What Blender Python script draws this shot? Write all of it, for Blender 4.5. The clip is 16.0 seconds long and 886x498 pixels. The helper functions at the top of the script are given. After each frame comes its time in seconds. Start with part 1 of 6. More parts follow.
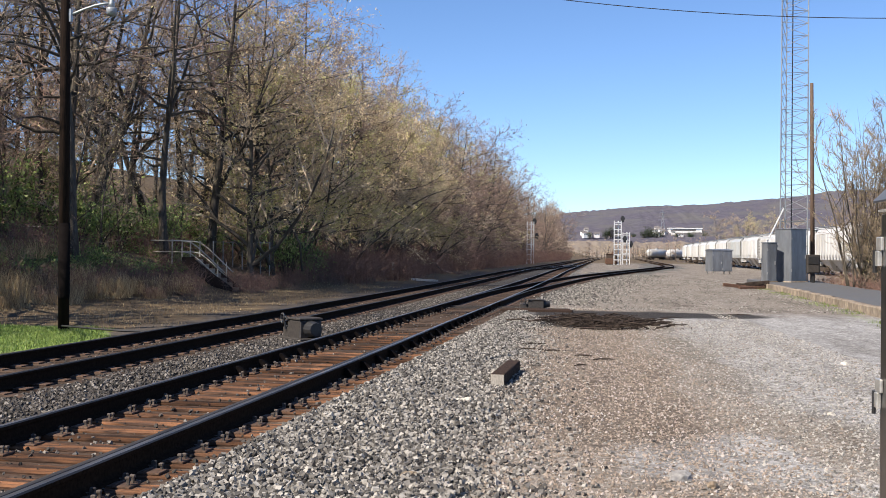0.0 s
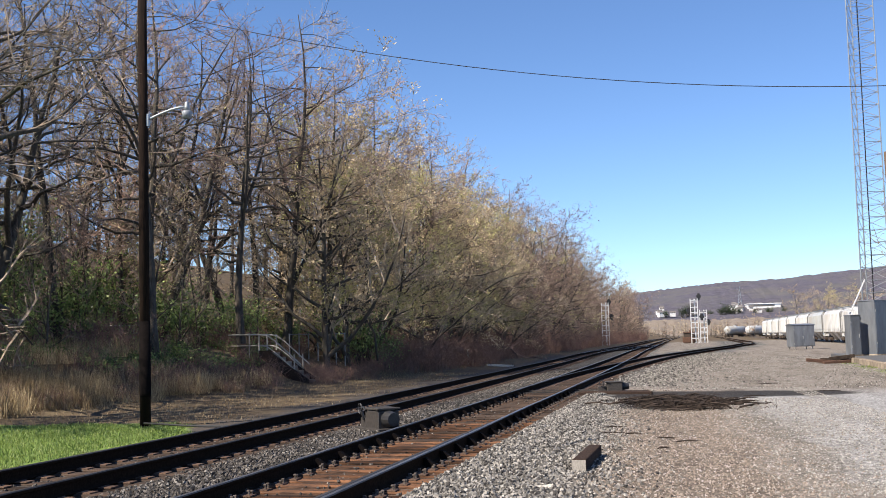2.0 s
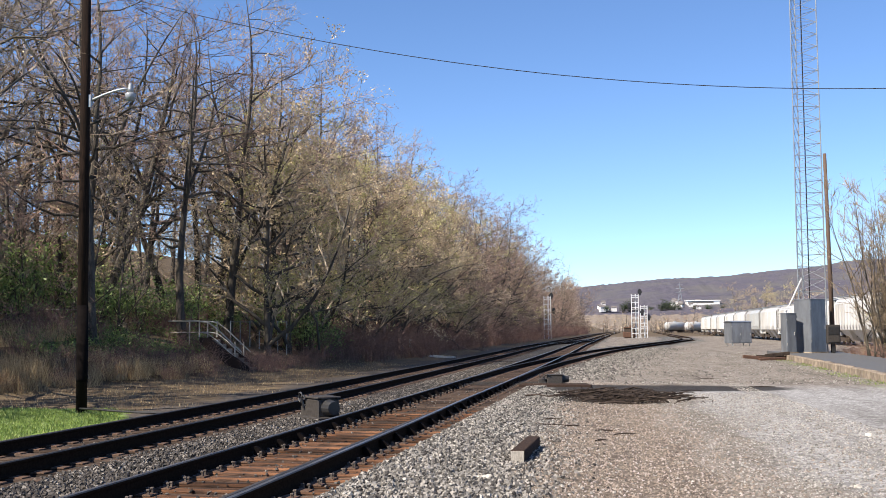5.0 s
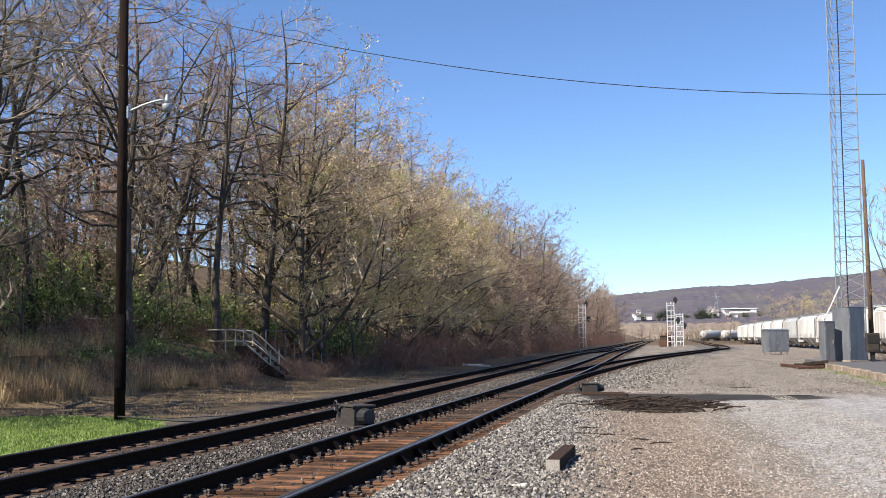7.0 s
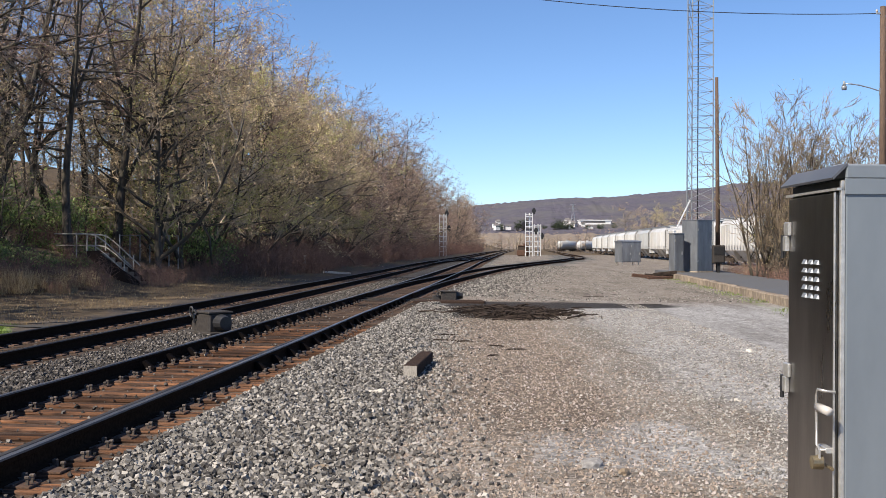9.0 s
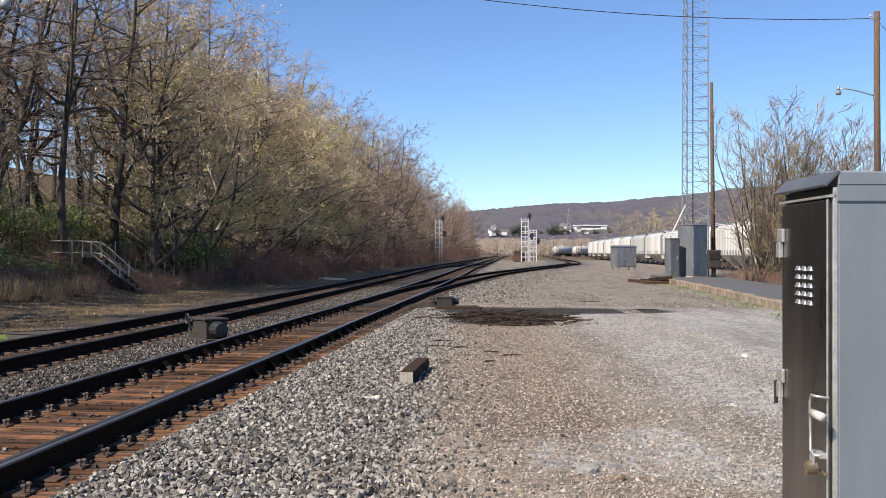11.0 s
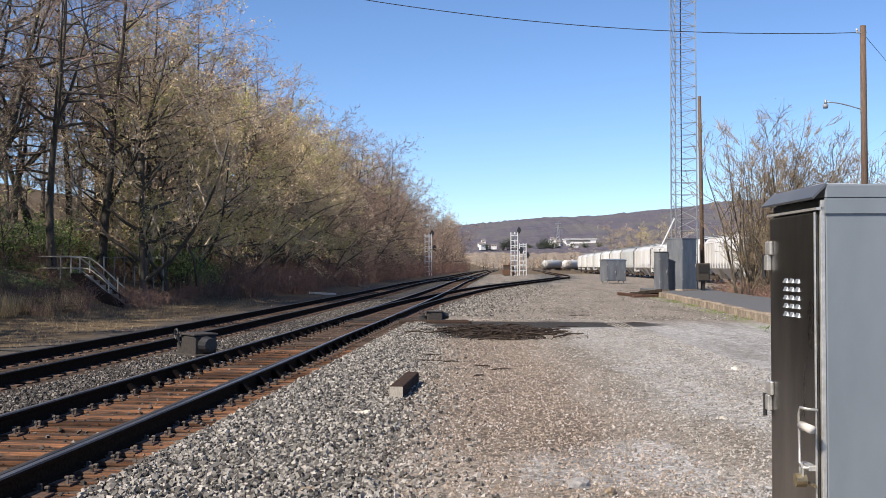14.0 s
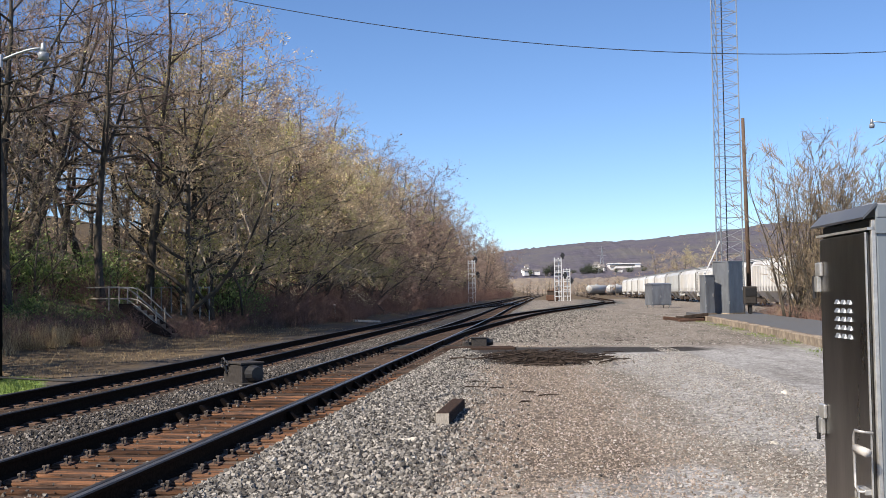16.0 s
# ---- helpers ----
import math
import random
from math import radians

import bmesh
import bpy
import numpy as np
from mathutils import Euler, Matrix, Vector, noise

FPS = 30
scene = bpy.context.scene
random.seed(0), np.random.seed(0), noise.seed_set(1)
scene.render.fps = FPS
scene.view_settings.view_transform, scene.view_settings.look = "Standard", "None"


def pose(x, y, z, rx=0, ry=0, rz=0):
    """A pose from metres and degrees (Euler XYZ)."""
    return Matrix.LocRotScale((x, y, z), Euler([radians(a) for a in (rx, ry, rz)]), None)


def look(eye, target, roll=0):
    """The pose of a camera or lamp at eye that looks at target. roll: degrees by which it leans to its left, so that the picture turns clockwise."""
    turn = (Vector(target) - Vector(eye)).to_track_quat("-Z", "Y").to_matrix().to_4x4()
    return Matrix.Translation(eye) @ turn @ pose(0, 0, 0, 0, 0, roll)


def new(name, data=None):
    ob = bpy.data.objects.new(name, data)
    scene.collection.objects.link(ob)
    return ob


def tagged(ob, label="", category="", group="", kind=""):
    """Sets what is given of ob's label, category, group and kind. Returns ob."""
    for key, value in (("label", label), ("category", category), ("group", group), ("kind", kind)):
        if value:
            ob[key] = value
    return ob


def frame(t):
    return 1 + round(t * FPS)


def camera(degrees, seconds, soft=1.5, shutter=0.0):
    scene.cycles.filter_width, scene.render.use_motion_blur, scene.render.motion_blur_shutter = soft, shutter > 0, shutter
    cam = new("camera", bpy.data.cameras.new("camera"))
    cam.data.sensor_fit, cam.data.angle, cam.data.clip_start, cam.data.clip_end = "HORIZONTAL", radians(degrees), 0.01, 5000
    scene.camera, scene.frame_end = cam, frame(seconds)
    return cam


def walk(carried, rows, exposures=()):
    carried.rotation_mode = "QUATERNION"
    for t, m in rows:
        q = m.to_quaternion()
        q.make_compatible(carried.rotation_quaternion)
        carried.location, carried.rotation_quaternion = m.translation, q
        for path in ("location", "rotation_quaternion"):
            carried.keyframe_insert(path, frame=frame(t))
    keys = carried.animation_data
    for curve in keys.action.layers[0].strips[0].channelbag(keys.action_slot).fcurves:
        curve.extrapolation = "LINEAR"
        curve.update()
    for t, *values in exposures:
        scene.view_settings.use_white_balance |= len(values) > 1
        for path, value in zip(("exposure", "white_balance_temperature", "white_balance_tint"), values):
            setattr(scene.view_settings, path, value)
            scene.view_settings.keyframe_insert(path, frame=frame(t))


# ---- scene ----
cam = camera(44.0, 16.0, soft=0.5)
PATH = [
    (0.0, look((0.001, -0.072, 1.752), (-4.492, 49.725, 1.954), 0.52)),
    (0.5, look((0.007, -0.055, 1.750), (-4.066, 49.777, 2.183), -0.12)),
    (1.0, look((0.010, -0.117, 1.759), (-4.236, 49.697, 2.524), -0.43)),
    (1.5, look((0.005, -0.099, 1.766), (-5.446, 49.547, 4.128), -1.26)),
    (2.0, look((-0.011, -0.091, 1.761), (-7.722, 49.139, 5.886), -1.49)),
    (2.5, look((-0.016, -0.081, 1.753), (-7.898, 49.117, 5.927), -1.40)),
    (3.0, look((-0.005, -0.047, 1.737), (-7.500, 49.267, 5.190), -0.75)),
    (3.5, look((0.002, -0.035, 1.743), (-5.032, 49.595, 5.130), -0.93)),
    (3.7, look((0.001, -0.039, 1.744), (-4.903, 49.611, 5.041), -0.63)),
    (5.8, look((-0.003, -0.113, 1.753), (-5.526, 49.428, 5.652), -0.63)),
    (6.0, look((-0.006, -0.106, 1.761), (-5.803, 49.401, 5.689), -0.86)),
    (6.5, look((-0.008, -0.111, 1.754), (-6.431, 49.301, 5.895), -0.91)),
    (7.0, look((-0.004, -0.119, 1.745), (-6.759, 49.255, 5.820), -0.47)),
    (7.5, look((-0.005, -0.077, 1.744), (-5.234, 49.512, 5.434), -0.62)),
    (8.0, look((0.001, -0.037, 1.739), (-3.666, 49.727, 4.919), -0.48)),
    (8.5, look((0.005, -0.017, 1.736), (-0.563, 49.923, 4.117), 0.26)),
    (9.0, look((0.003, 0.021, 1.729), (-0.510, 50.018, 1.617), 0.22)),
    (9.2, look((0.002, 0.038, 1.727), (-0.465, 50.034, 1.397), 0.61)),
    (11.3, look((0.008, -0.004, 1.738), (-0.233, 49.994, 2.161), -0.32)),
    (11.5, look((0.010, -0.005, 1.738), (-0.243, 49.985, 2.726), -0.72)),
    (12.0, look((-0.000, 0.001, 1.737), (-0.802, 49.984, 2.796), -0.40)),
    (12.5, look((-0.002, -0.008, 1.734), (-1.435, 49.956, 2.979), -0.03)),
    (13.0, look((0.011, -0.018, 1.734), (-1.011, 49.961, 2.758), -0.04)),
    (13.5, look((0.012, -0.007, 1.734), (-0.172, 49.985, 2.608), -0.25)),
    (14.0, look((0.009, -0.001, 1.736), (0.153, 49.992, 2.529), -0.19)),
    (14.5, look((0.000, 0.000, 1.735), (0.000, 49.993, 2.586), 0.00)),
    (15.0, look((0.006, 0.010, 1.736), (-0.142, 49.996, 2.914), -0.42)),
    (15.5, look((-0.003, 0.003, 1.734), (-1.303, 49.961, 3.293), -0.72)),
    (16.0, look((-0.005, -0.014, 1.732), (-1.814, 49.913, 3.753), -0.88)),
]
walk(cam, PATH, [(0.0, 0.86), (1.0, 0.88), (2.0, 0.93), (3.7, 1.0), (5.8, 1.0), (7.5, 0.96), (8.0, 0.86), (8.5, 0.76), (9.0, 0.70), (11.3, 0.74), (16.0, 0.76)])

# ---- light ----
SUN = Vector((-0.75, -0.66, 0.98)).normalized()
world = bpy.data.worlds.new("world")
scene.world = world
world.use_nodes = True
sky = world.node_tree.nodes.new("ShaderNodeTexSky")
sky.sky_type, sky.sun_disc = "NISHITA", False
sky.sun_elevation = math.asin(SUN.z)
sky.sun_rotation = math.atan2(SUN.x, SUN.y)
sky.altitude, sky.air_density, sky.dust_density, sky.ozone_density = 900, 0.8, 0.05, 2.0
background = world.node_tree.nodes["Background"]
background.inputs["Strength"].default_value = 0.086
clear = world.node_tree.nodes.new("ShaderNodeHueSaturation")
clear.inputs["Saturation"].default_value = 1.05
tint = world.node_tree.nodes.new("ShaderNodeMix")
tint.data_type, tint.blend_type = "RGBA", "MULTIPLY"
tint.inputs[0].default_value, tint.inputs[7].default_value = 1.0, (0.89, 0.985, 1.13, 1)
world.node_tree.links.new(sky.outputs[0], clear.inputs["Color"])
world.node_tree.links.new(clear.outputs[0], tint.inputs[6])
world.node_tree.links.new(tint.outputs[2], background.inputs["Color"])
sun_data = bpy.data.lights.new("sun", "SUN")
sun_data.energy, sun_data.angle, sun_data.color = 5.0, radians(0.53), (1.0, 0.89, 0.745)
sun = new("sun", sun_data)
sun.matrix_world = look(SUN * 100, (0, 0, 0))

# ---- materials ----


def nodes_of(name):
    m = bpy.data.materials.new(name)
    m.use_nodes = True
    t = m.node_tree
    return m, t, t.nodes["Principled BSDF"]


def ramp(t, fac, stops):
    r = t.nodes.new("ShaderNodeValToRGB")
    e = r.color_ramp.elements
    while len(e) < len(stops):
        e.new(0.5)
    for el, (p, c) in zip(e, stops):
        el.position, el.color = p, (*c, 1)
    t.links.new(fac, r.inputs[0])
    return r.outputs[0]


def tex_noise(t, vec, scale, detail=4, rough=0.6):
    n = t.nodes.new("ShaderNodeTexNoise")
    n.inputs["Scale"].default_value, n.inputs["Detail"].default_value, n.inputs["Roughness"].default_value = scale, detail, rough
    if vec:
        t.links.new(vec, n.inputs["Vector"])
    return n.outputs["Fac"]


def mixed(t, fac, a, b, kind="MIX"):
    n = t.nodes.new("ShaderNodeMix")
    n.data_type, n.blend_type = "RGBA", kind
    for sock, v in ((n.inputs[0], fac), (n.inputs[6], a), (n.inputs[7], b)):
        if isinstance(v, (int, float)):
            sock.default_value = v
        elif isinstance(v, tuple):
            sock.default_value = (*v, 1)
        else:
            t.links.new(v, sock)
    return n.outputs[2]


def maths(t, op, a, b=0.0):
    n = t.nodes.new("ShaderNodeMath")
    n.operation = op
    for sock, v in zip(n.inputs, (a, b)):
        if isinstance(v, (int, float)):
            sock.default_value = v
        else:
            t.links.new(v, sock)
    return n.outputs[0]


def bumped(t, p, height, strength, distance):
    b = t.nodes.new("ShaderNodeBump")
    b.inputs["Strength"].default_value, b.inputs["Distance"].default_value = strength, distance
    t.links.new(height, b.inputs["Height"])
    t.links.new(b.outputs[0], p.inputs["Normal"])


def surface(name, dark, light, scale=8.0, rough=0.7, metal=0.0, bump=0.3, depth=0.01, stain=None, vary=0.0, island=0.0, stretch=None, shine=0.5):
    """A weathered surface: grain between two colours, larger stains, relief, and a change from piece to piece."""
    m, t, p = nodes_of(name)
    co = t.nodes.new("ShaderNodeTexCoord").outputs["Object"]
    vec = co
    if stretch:
        mp = t.nodes.new("ShaderNodeMapping")
        mp.inputs["Scale"].default_value = stretch
        t.links.new(co, mp.inputs["Vector"])
        vec = mp.outputs[0]
    grain = tex_noise(t, vec, scale, 6, 0.65)
    col = ramp(t, grain, [(0.32, dark), (0.68, light)])
    if stain:
        spots = ramp(t, tex_noise(t, vec, scale * 0.17, 4, 0.6), [(0.45, (0, 0, 0)), (0.7, (1, 1, 1))])
        col = mixed(t, spots, col, stain)
    hue = t.nodes.new("ShaderNodeHueSaturation")
    t.links.new(col, hue.inputs["Color"])
    if vary:
        r = t.nodes.new("ShaderNodeObjectInfo").outputs["Random"]
        t.links.new(maths(t, "ADD", maths(t, "MULTIPLY", r, 2 * vary), 1 - vary), hue.inputs["Value"])
    if island:
        r = t.nodes.new("ShaderNodeNewGeometry").outputs["Random Per Island"]
        t.links.new(maths(t, "ADD", maths(t, "MULTIPLY", r, 2 * island), 1 - island), hue.inputs["Value"])
    t.links.new(hue.outputs[0], p.inputs["Base Color"])
    t.links.new(maths(t, "ADD", maths(t, "MULTIPLY", grain, 0.24), rough - 0.12), p.inputs["Roughness"])
    p.inputs["Metallic"].default_value = metal
    p.inputs["Specular IOR Level"].default_value = shine
    if bump:
        bumped(t, p, grain, bump, depth)
    return m


def leaf_mat(name, stops, rough=0.6):
    """Small leaves or buds whose colour changes from leaf to leaf."""
    m, t, p = nodes_of(name)
    r = t.nodes.new("ShaderNodeNewGeometry").outputs["Random Per Island"]
    o = t.nodes.new("ShaderNodeObjectInfo").outputs["Random"]
    col = ramp(t, r, stops)
    hue = t.nodes.new("ShaderNodeHueSaturation")
    t.links.new(col, hue.inputs["Color"])
    t.links.new(maths(t, "ADD", maths(t, "MULTIPLY", o, 0.5), 0.75), hue.inputs["Value"])
    t.links.new(hue.outputs[0], p.inputs["Base Color"])
    p.inputs["Roughness"].default_value = rough
    thin = t.nodes.new("ShaderNodeBsdfTranslucent")
    t.links.new(hue.outputs[0], thin.inputs["Color"])
    both = t.nodes.new("ShaderNodeMixShader")
    both.inputs[0].default_value = 0.4
    t.links.new(p.outputs[0], both.inputs[1])
    t.links.new(thin.outputs[0], both.inputs[2])
    t.links.new(both.outputs[0], t.nodes["Material Output"].inputs["Surface"])
    return m


def stone_mat(name, stops):
    m, t, p = nodes_of(name)
    r = t.nodes.new("ShaderNodeNewGeometry").outputs["Random Per Island"]
    co = t.nodes.new("ShaderNodeTexCoord").outputs["Object"]
    col = ramp(t, r, stops)
    col = mixed(t, 0.35, col, ramp(t, tex_noise(t, co, 60, 3), [(0.3, (0.1, 0.1, 0.1)), (0.7, (0.75, 0.74, 0.72))]), "SOFT_LIGHT")
    t.links.new(col, p.inputs["Base Color"])
    p.inputs["Roughness"].default_value = 0.85
    return m


STEEL_SIDE = surface("rail_steel_rusty", (0.011, 0.007, 0.005), (0.034, 0.021, 0.014), 30, 1.0, 0.0, 0.3, 0.003, shine=0.02)
STEEL_TOP = surface("rail_head_worn", (0.16, 0.155, 0.155), (0.36, 0.355, 0.36), 6, 0.36, 0.85, 0.05, 0.001, stretch=(1, 0.05, 1))
STEEL_GREASE = surface("rail_head_greasy", (0.02, 0.018, 0.017), (0.06, 0.055, 0.052), 9, 0.6, 0.3, 0.05, 0.001, stretch=(1, 0.05, 1))
PLATE = surface("tie_plate_rust", (0.05, 0.03, 0.022), (0.14, 0.08, 0.05), 40, 0.8, 0.2, 0.4, 0.003, vary=0.2)
SPIKE = surface("spike_steel", (0.039, 0.031, 0.027), (0.121, 0.099, 0.085), 60, 0.75, 0.2, 0.2, 0.002, vary=0.3)
TIE = surface("tie_timber", (0.011, 0.008, 0.007), (0.100, 0.061, 0.044), 11, 0.95, 0, 1.0, 0.02, stain=(0.25, 0.115, 0.055), vary=0.55, shine=0.1, stretch=(0.5, 4, 4))
TIE_DARK = surface("tie_timber_dark", (0.014, 0.011, 0.010), (0.07, 0.05, 0.04), 9, 0.95, 0, 0.9, 0.015, stain=(0.09, 0.062, 0.046), vary=0.4, shine=0.1, stretch=(0.5, 4, 4))
TAR = surface("pole_tar", (0.004, 0.0035, 0.0035), (0.010, 0.008, 0.008), 10, 0.95, 0, 0.3, 0.006, shine=0.03)
BALLAST = stone_mat("ballast_stone", [(0.0, (0.025, 0.022, 0.021)), (0.4, (0.111, 0.104, 0.095)), (0.8, (0.258, 0.242, 0.221)), (1.0, (0.384, 0.361, 0.329))])
BALLAST_DIRTY = stone_mat("ballast_stone_dirty", [(0.0, (0.010, 0.010, 0.008)), (0.45, (0.049, 0.042, 0.038)), (0.85, (0.119, 0.106, 0.095)), (1.0, (0.259, 0.238, 0.216))])
PEBBLE = stone_mat("lot_pebble", [(0.0, (0.116, 0.093, 0.077)), (0.4, (0.232, 0.184, 0.146)), (0.8, (0.305, 0.256, 0.217)), (1.0, (0.392, 0.353, 0.340))])
LOT_GREY = stone_mat("lot_grey_stone", [(0.0, (0.089, 0.084, 0.078)), (0.5, (0.212, 0.201, 0.184)), (1.0, (0.405, 0.388, 0.360))])
BARK = surface("bark_grey_brown", (0.020, 0.015, 0.012), (0.107, 0.089, 0.071), 7, 0.92, 0, 0.8, 0.03, stain=(0.050, 0.048, 0.037), vary=0.3, stretch=(2, 2, 0.5))
TWIG = surface("twig_brown", (0.162, 0.123, 0.091), (0.403, 0.322, 0.244), 3, 0.9, 0, 0, 0.0, vary=0.25)
TWIG_RED = surface("twig_reddish", (0.158, 0.106, 0.086), (0.373, 0.256, 0.204), 3, 0.9, 0, 0, 0.0, vary=0.25)
BRAMBLE = surface("bramble_cane", (0.101, 0.060, 0.048), (0.281, 0.168, 0.131), 2, 0.9, 0, 0, 0.0, vary=0.3, island=0.3)
TWIG_PALE = surface("twig_pale_tan", (0.257, 0.199, 0.141), (0.523, 0.427, 0.314), 3, 0.9, 0, 0, 0.0, vary=0.2)
TWIG_DUSK = surface("twig_dusky_brown", (0.149, 0.101, 0.083), (0.310, 0.224, 0.184), 3, 0.9, 0, 0, 0.0, vary=0.25)
TWIG_TAN = surface("twig_warm_tan", (0.117, 0.088, 0.059), (0.319, 0.248, 0.172), 3, 0.9, 0, 0, 0.0, vary=0.2)
BUD_TAN = leaf_mat("bud_tan", [(0, (0.324, 0.238, 0.141)), (0.6, (0.583, 0.457, 0.283)), (1, (0.759, 0.629, 0.410))])
BUD_OLIVE = leaf_mat("bud_olive", [(0, (0.276, 0.245, 0.099)), (0.6, (0.513, 0.468, 0.196)), (1, (0.677, 0.646, 0.290))])
BUD_RED = leaf_mat("bud_red_brown", [(0, (0.221, 0.145, 0.106)), (0.6, (0.386, 0.259, 0.191)), (1, (0.515, 0.355, 0.260))])
LEAF = leaf_mat("leaf_green", [(0, (0.063, 0.099, 0.032)), (0.6, (0.179, 0.261, 0.081)), (1, (0.377, 0.467, 0.161))], 0.45)
GRASS = leaf_mat("grass_blade", [(0, (0.09, 0.135, 0.03)), (0.7, (0.18, 0.25, 0.065)), (1, (0.31, 0.35, 0.12))])
STRAW = leaf_mat("dry_grass_blade", [(0, (0.204, 0.144, 0.081)), (0.6, (0.408, 0.311, 0.177)), (1, (0.580, 0.472, 0.290))])
POLE = surface("pole_timber_creosote", (0.007, 0.005, 0.004), (0.028, 0.017, 0.013), 10, 0.95, 0, 0.6, 0.01, stain=(0.008, 0.006, 0.005), stretch=(3, 3, 0.3), shine=0.1)
POLE_TAN = surface("pole_timber_tan", (0.053, 0.034, 0.025), (0.132, 0.087, 0.060), 10, 0.85, 0, 0.5, 0.01, stretch=(3, 3, 0.3))
GALV = surface("galvanised_steel", (0.22, 0.24, 0.265), (0.36, 0.385, 0.41), 12, 0.5, 0.6, 0.1, 0.002)
SILVER = surface("silver_painted_steel", (0.493, 0.502, 0.512), (0.682, 0.691, 0.701), 14, 0.5, 0.2, 0.1, 0.002)
RAILING = surface("railing_old_white_paint", (0.325, 0.312, 0.280), (0.468, 0.455, 0.416), 14, 0.6, 0.1, 0.1, 0.002, stain=(0.273, 0.234, 0.182))
BLACK = surface("black_painted_steel", (0.012, 0.012, 0.013), (0.03, 0.03, 0.032), 20, 0.5, 0.1, 0.1, 0.002)
RUST = surface("rusted_iron", (0.05, 0.027, 0.018), (0.14, 0.075, 0.05), 14, 0.9, 0.1, 0.4, 0.005)
MACHINE = surface("machine_cast_iron", (0.021, 0.018, 0.017), (0.060, 0.053, 0.048), 16, 0.7, 0.2, 0.3, 0.004)
ALUMINIUM = surface("bungalow_aluminium", (0.15, 0.165, 0.19), (0.25, 0.27, 0.30), 2.5, 0.45, 0.5, 0.08, 0.004, stretch=(1, 1, 0.3))
STAINLESS = surface("cabinet_door_stainless", (0.20, 0.19, 0.18), (0.40, 0.38, 0.36), 4, 0.30, 1.0, 0.05, 0.002, stretch=(1, 1, 0.25))
PAINT_GREY = surface("cabinet_grey_paint", (0.155, 0.180, 0.207), (0.198, 0.228, 0.255), 3, 0.42, 0.2, 0.04, 0.002, stain=(0.186, 0.214, 0.244), stretch=(1, 1, 0.4))
HINGE = surface("hinge_bright_steel", (0.45, 0.44, 0.42), (0.66, 0.65, 0.62), 30, 0.4, 0.7, 0.1, 0.001)
BRASS = surface("padlock_brass", (0.22, 0.17, 0.10), (0.42, 0.35, 0.22), 30, 0.4, 0.8, 0.1, 0.001)
HOPPER = surface("hopper_white_paint", (0.476, 0.485, 0.490), (0.590, 0.594, 0.594), 1.4, 0.5, 0.0, 0.05, 0.004, stain=(0.399, 0.381, 0.352), vary=0.1, stretch=(1, 1, 0.4))
HOPPER_GREY = surface("hopper_grey_paint", (0.322, 0.340, 0.349), (0.429, 0.447, 0.456), 1.4, 0.5, 0.0, 0.05, 0.004, stain=(0.358, 0.331, 0.295), stretch=(1, 1, 0.4))
BOGIE = surface("bogie_dirty_iron", (0.03, 0.024, 0.02), (0.09, 0.065, 0.05), 10, 0.85, 0.2, 0.3, 0.01)
CONCRETE = surface("old_concrete_edge", (0.13, 0.105, 0.08), (0.34, 0.285, 0.22), 5, 0.9, 0, 0.9, 0.03, stain=(0.14, 0.10, 0.065), vary=0.25)
ASPHALT = surface("platform_asphalt", (0.059, 0.061, 0.065), (0.105, 0.108, 0.115), 9, 0.85, 0, 0.3, 0.008, stain=(0.087, 0.087, 0.087))
TIMBER_END = surface("block_sawn_end", (0.20, 0.18, 0.155), (0.42, 0.39, 0.34), 24, 0.9, 0, 0.5, 0.006, stretch=(6, 1, 1))
TIMBER_DARK = surface("block_dark_timber", (0.018, 0.013, 0.011), (0.06, 0.04, 0.032), 14, 0.95, 0, 0.6, 0.008, stretch=(4, 0.5, 4), shine=0.08)
GREY_ROCK = surface("grey_rock", (0.14, 0.135, 0.13), (0.33, 0.32, 0.31), 18, 0.9, 0, 0.5, 0.01)
STICK = surface("dead_stick", (0.012, 0.009, 0.009), (0.058, 0.045, 0.036), 6, 0.95, 0, 0.2, 0.004, island=0.5, shine=0.1)
PALE_ROCK = surface("pale_rock", (0.378, 0.342, 0.288), (0.612, 0.576, 0.512), 18, 0.9, 0, 0.5, 0.01)
TAN_ROCK = surface("tan_rock", (0.144, 0.105, 0.072), (0.276, 0.224, 0.160), 18, 0.9, 0, 0.5, 0.01)
HOOD = surface("hood_dark_grey_paint", (0.075, 0.082, 0.095), (0.11, 0.12, 0.135), 6, 0.5, 0.2, 0.03, 0.002)
LENS = surface("lamp_bowl_glass", (0.18, 0.20, 0.23), (0.27, 0.29, 0.32), 10, 0.25, 0, 0, 0)
PORCELAIN = surface("insulator_porcelain", (0.35, 0.33, 0.30), (0.5, 0.48, 0.45), 10, 0.3, 0, 0, 0)
WALL_PALE = surface("far_house_wall", (0.58, 0.57, 0.56), (0.76, 0.75, 0.74), 0.5, 0.8, 0, 0, 0, vary=0.15)
ROOF_DARK = surface("far_house_roof", (0.10, 0.09, 0.09), (0.18, 0.165, 0.16), 0.5, 0.9, 0, 0, 0, vary=0.3)
GLASS_DARK = surface("far_window_glass", (0.03, 0.035, 0.04), (0.06, 0.065, 0.07), 1, 0.15, 0, 0, 0)
# the blue-purple cast of this woodland is distance haze put into the base colour
FAR_WOOD_HAZED = surface("far_woodland_hazed", (0.040, 0.040, 0.062), (0.115, 0.102, 0.128), 0.12, 1.0, 0, 1.0, 4.0, stain=(0.105, 0.10, 0.095))

# ---- geometry helpers ----


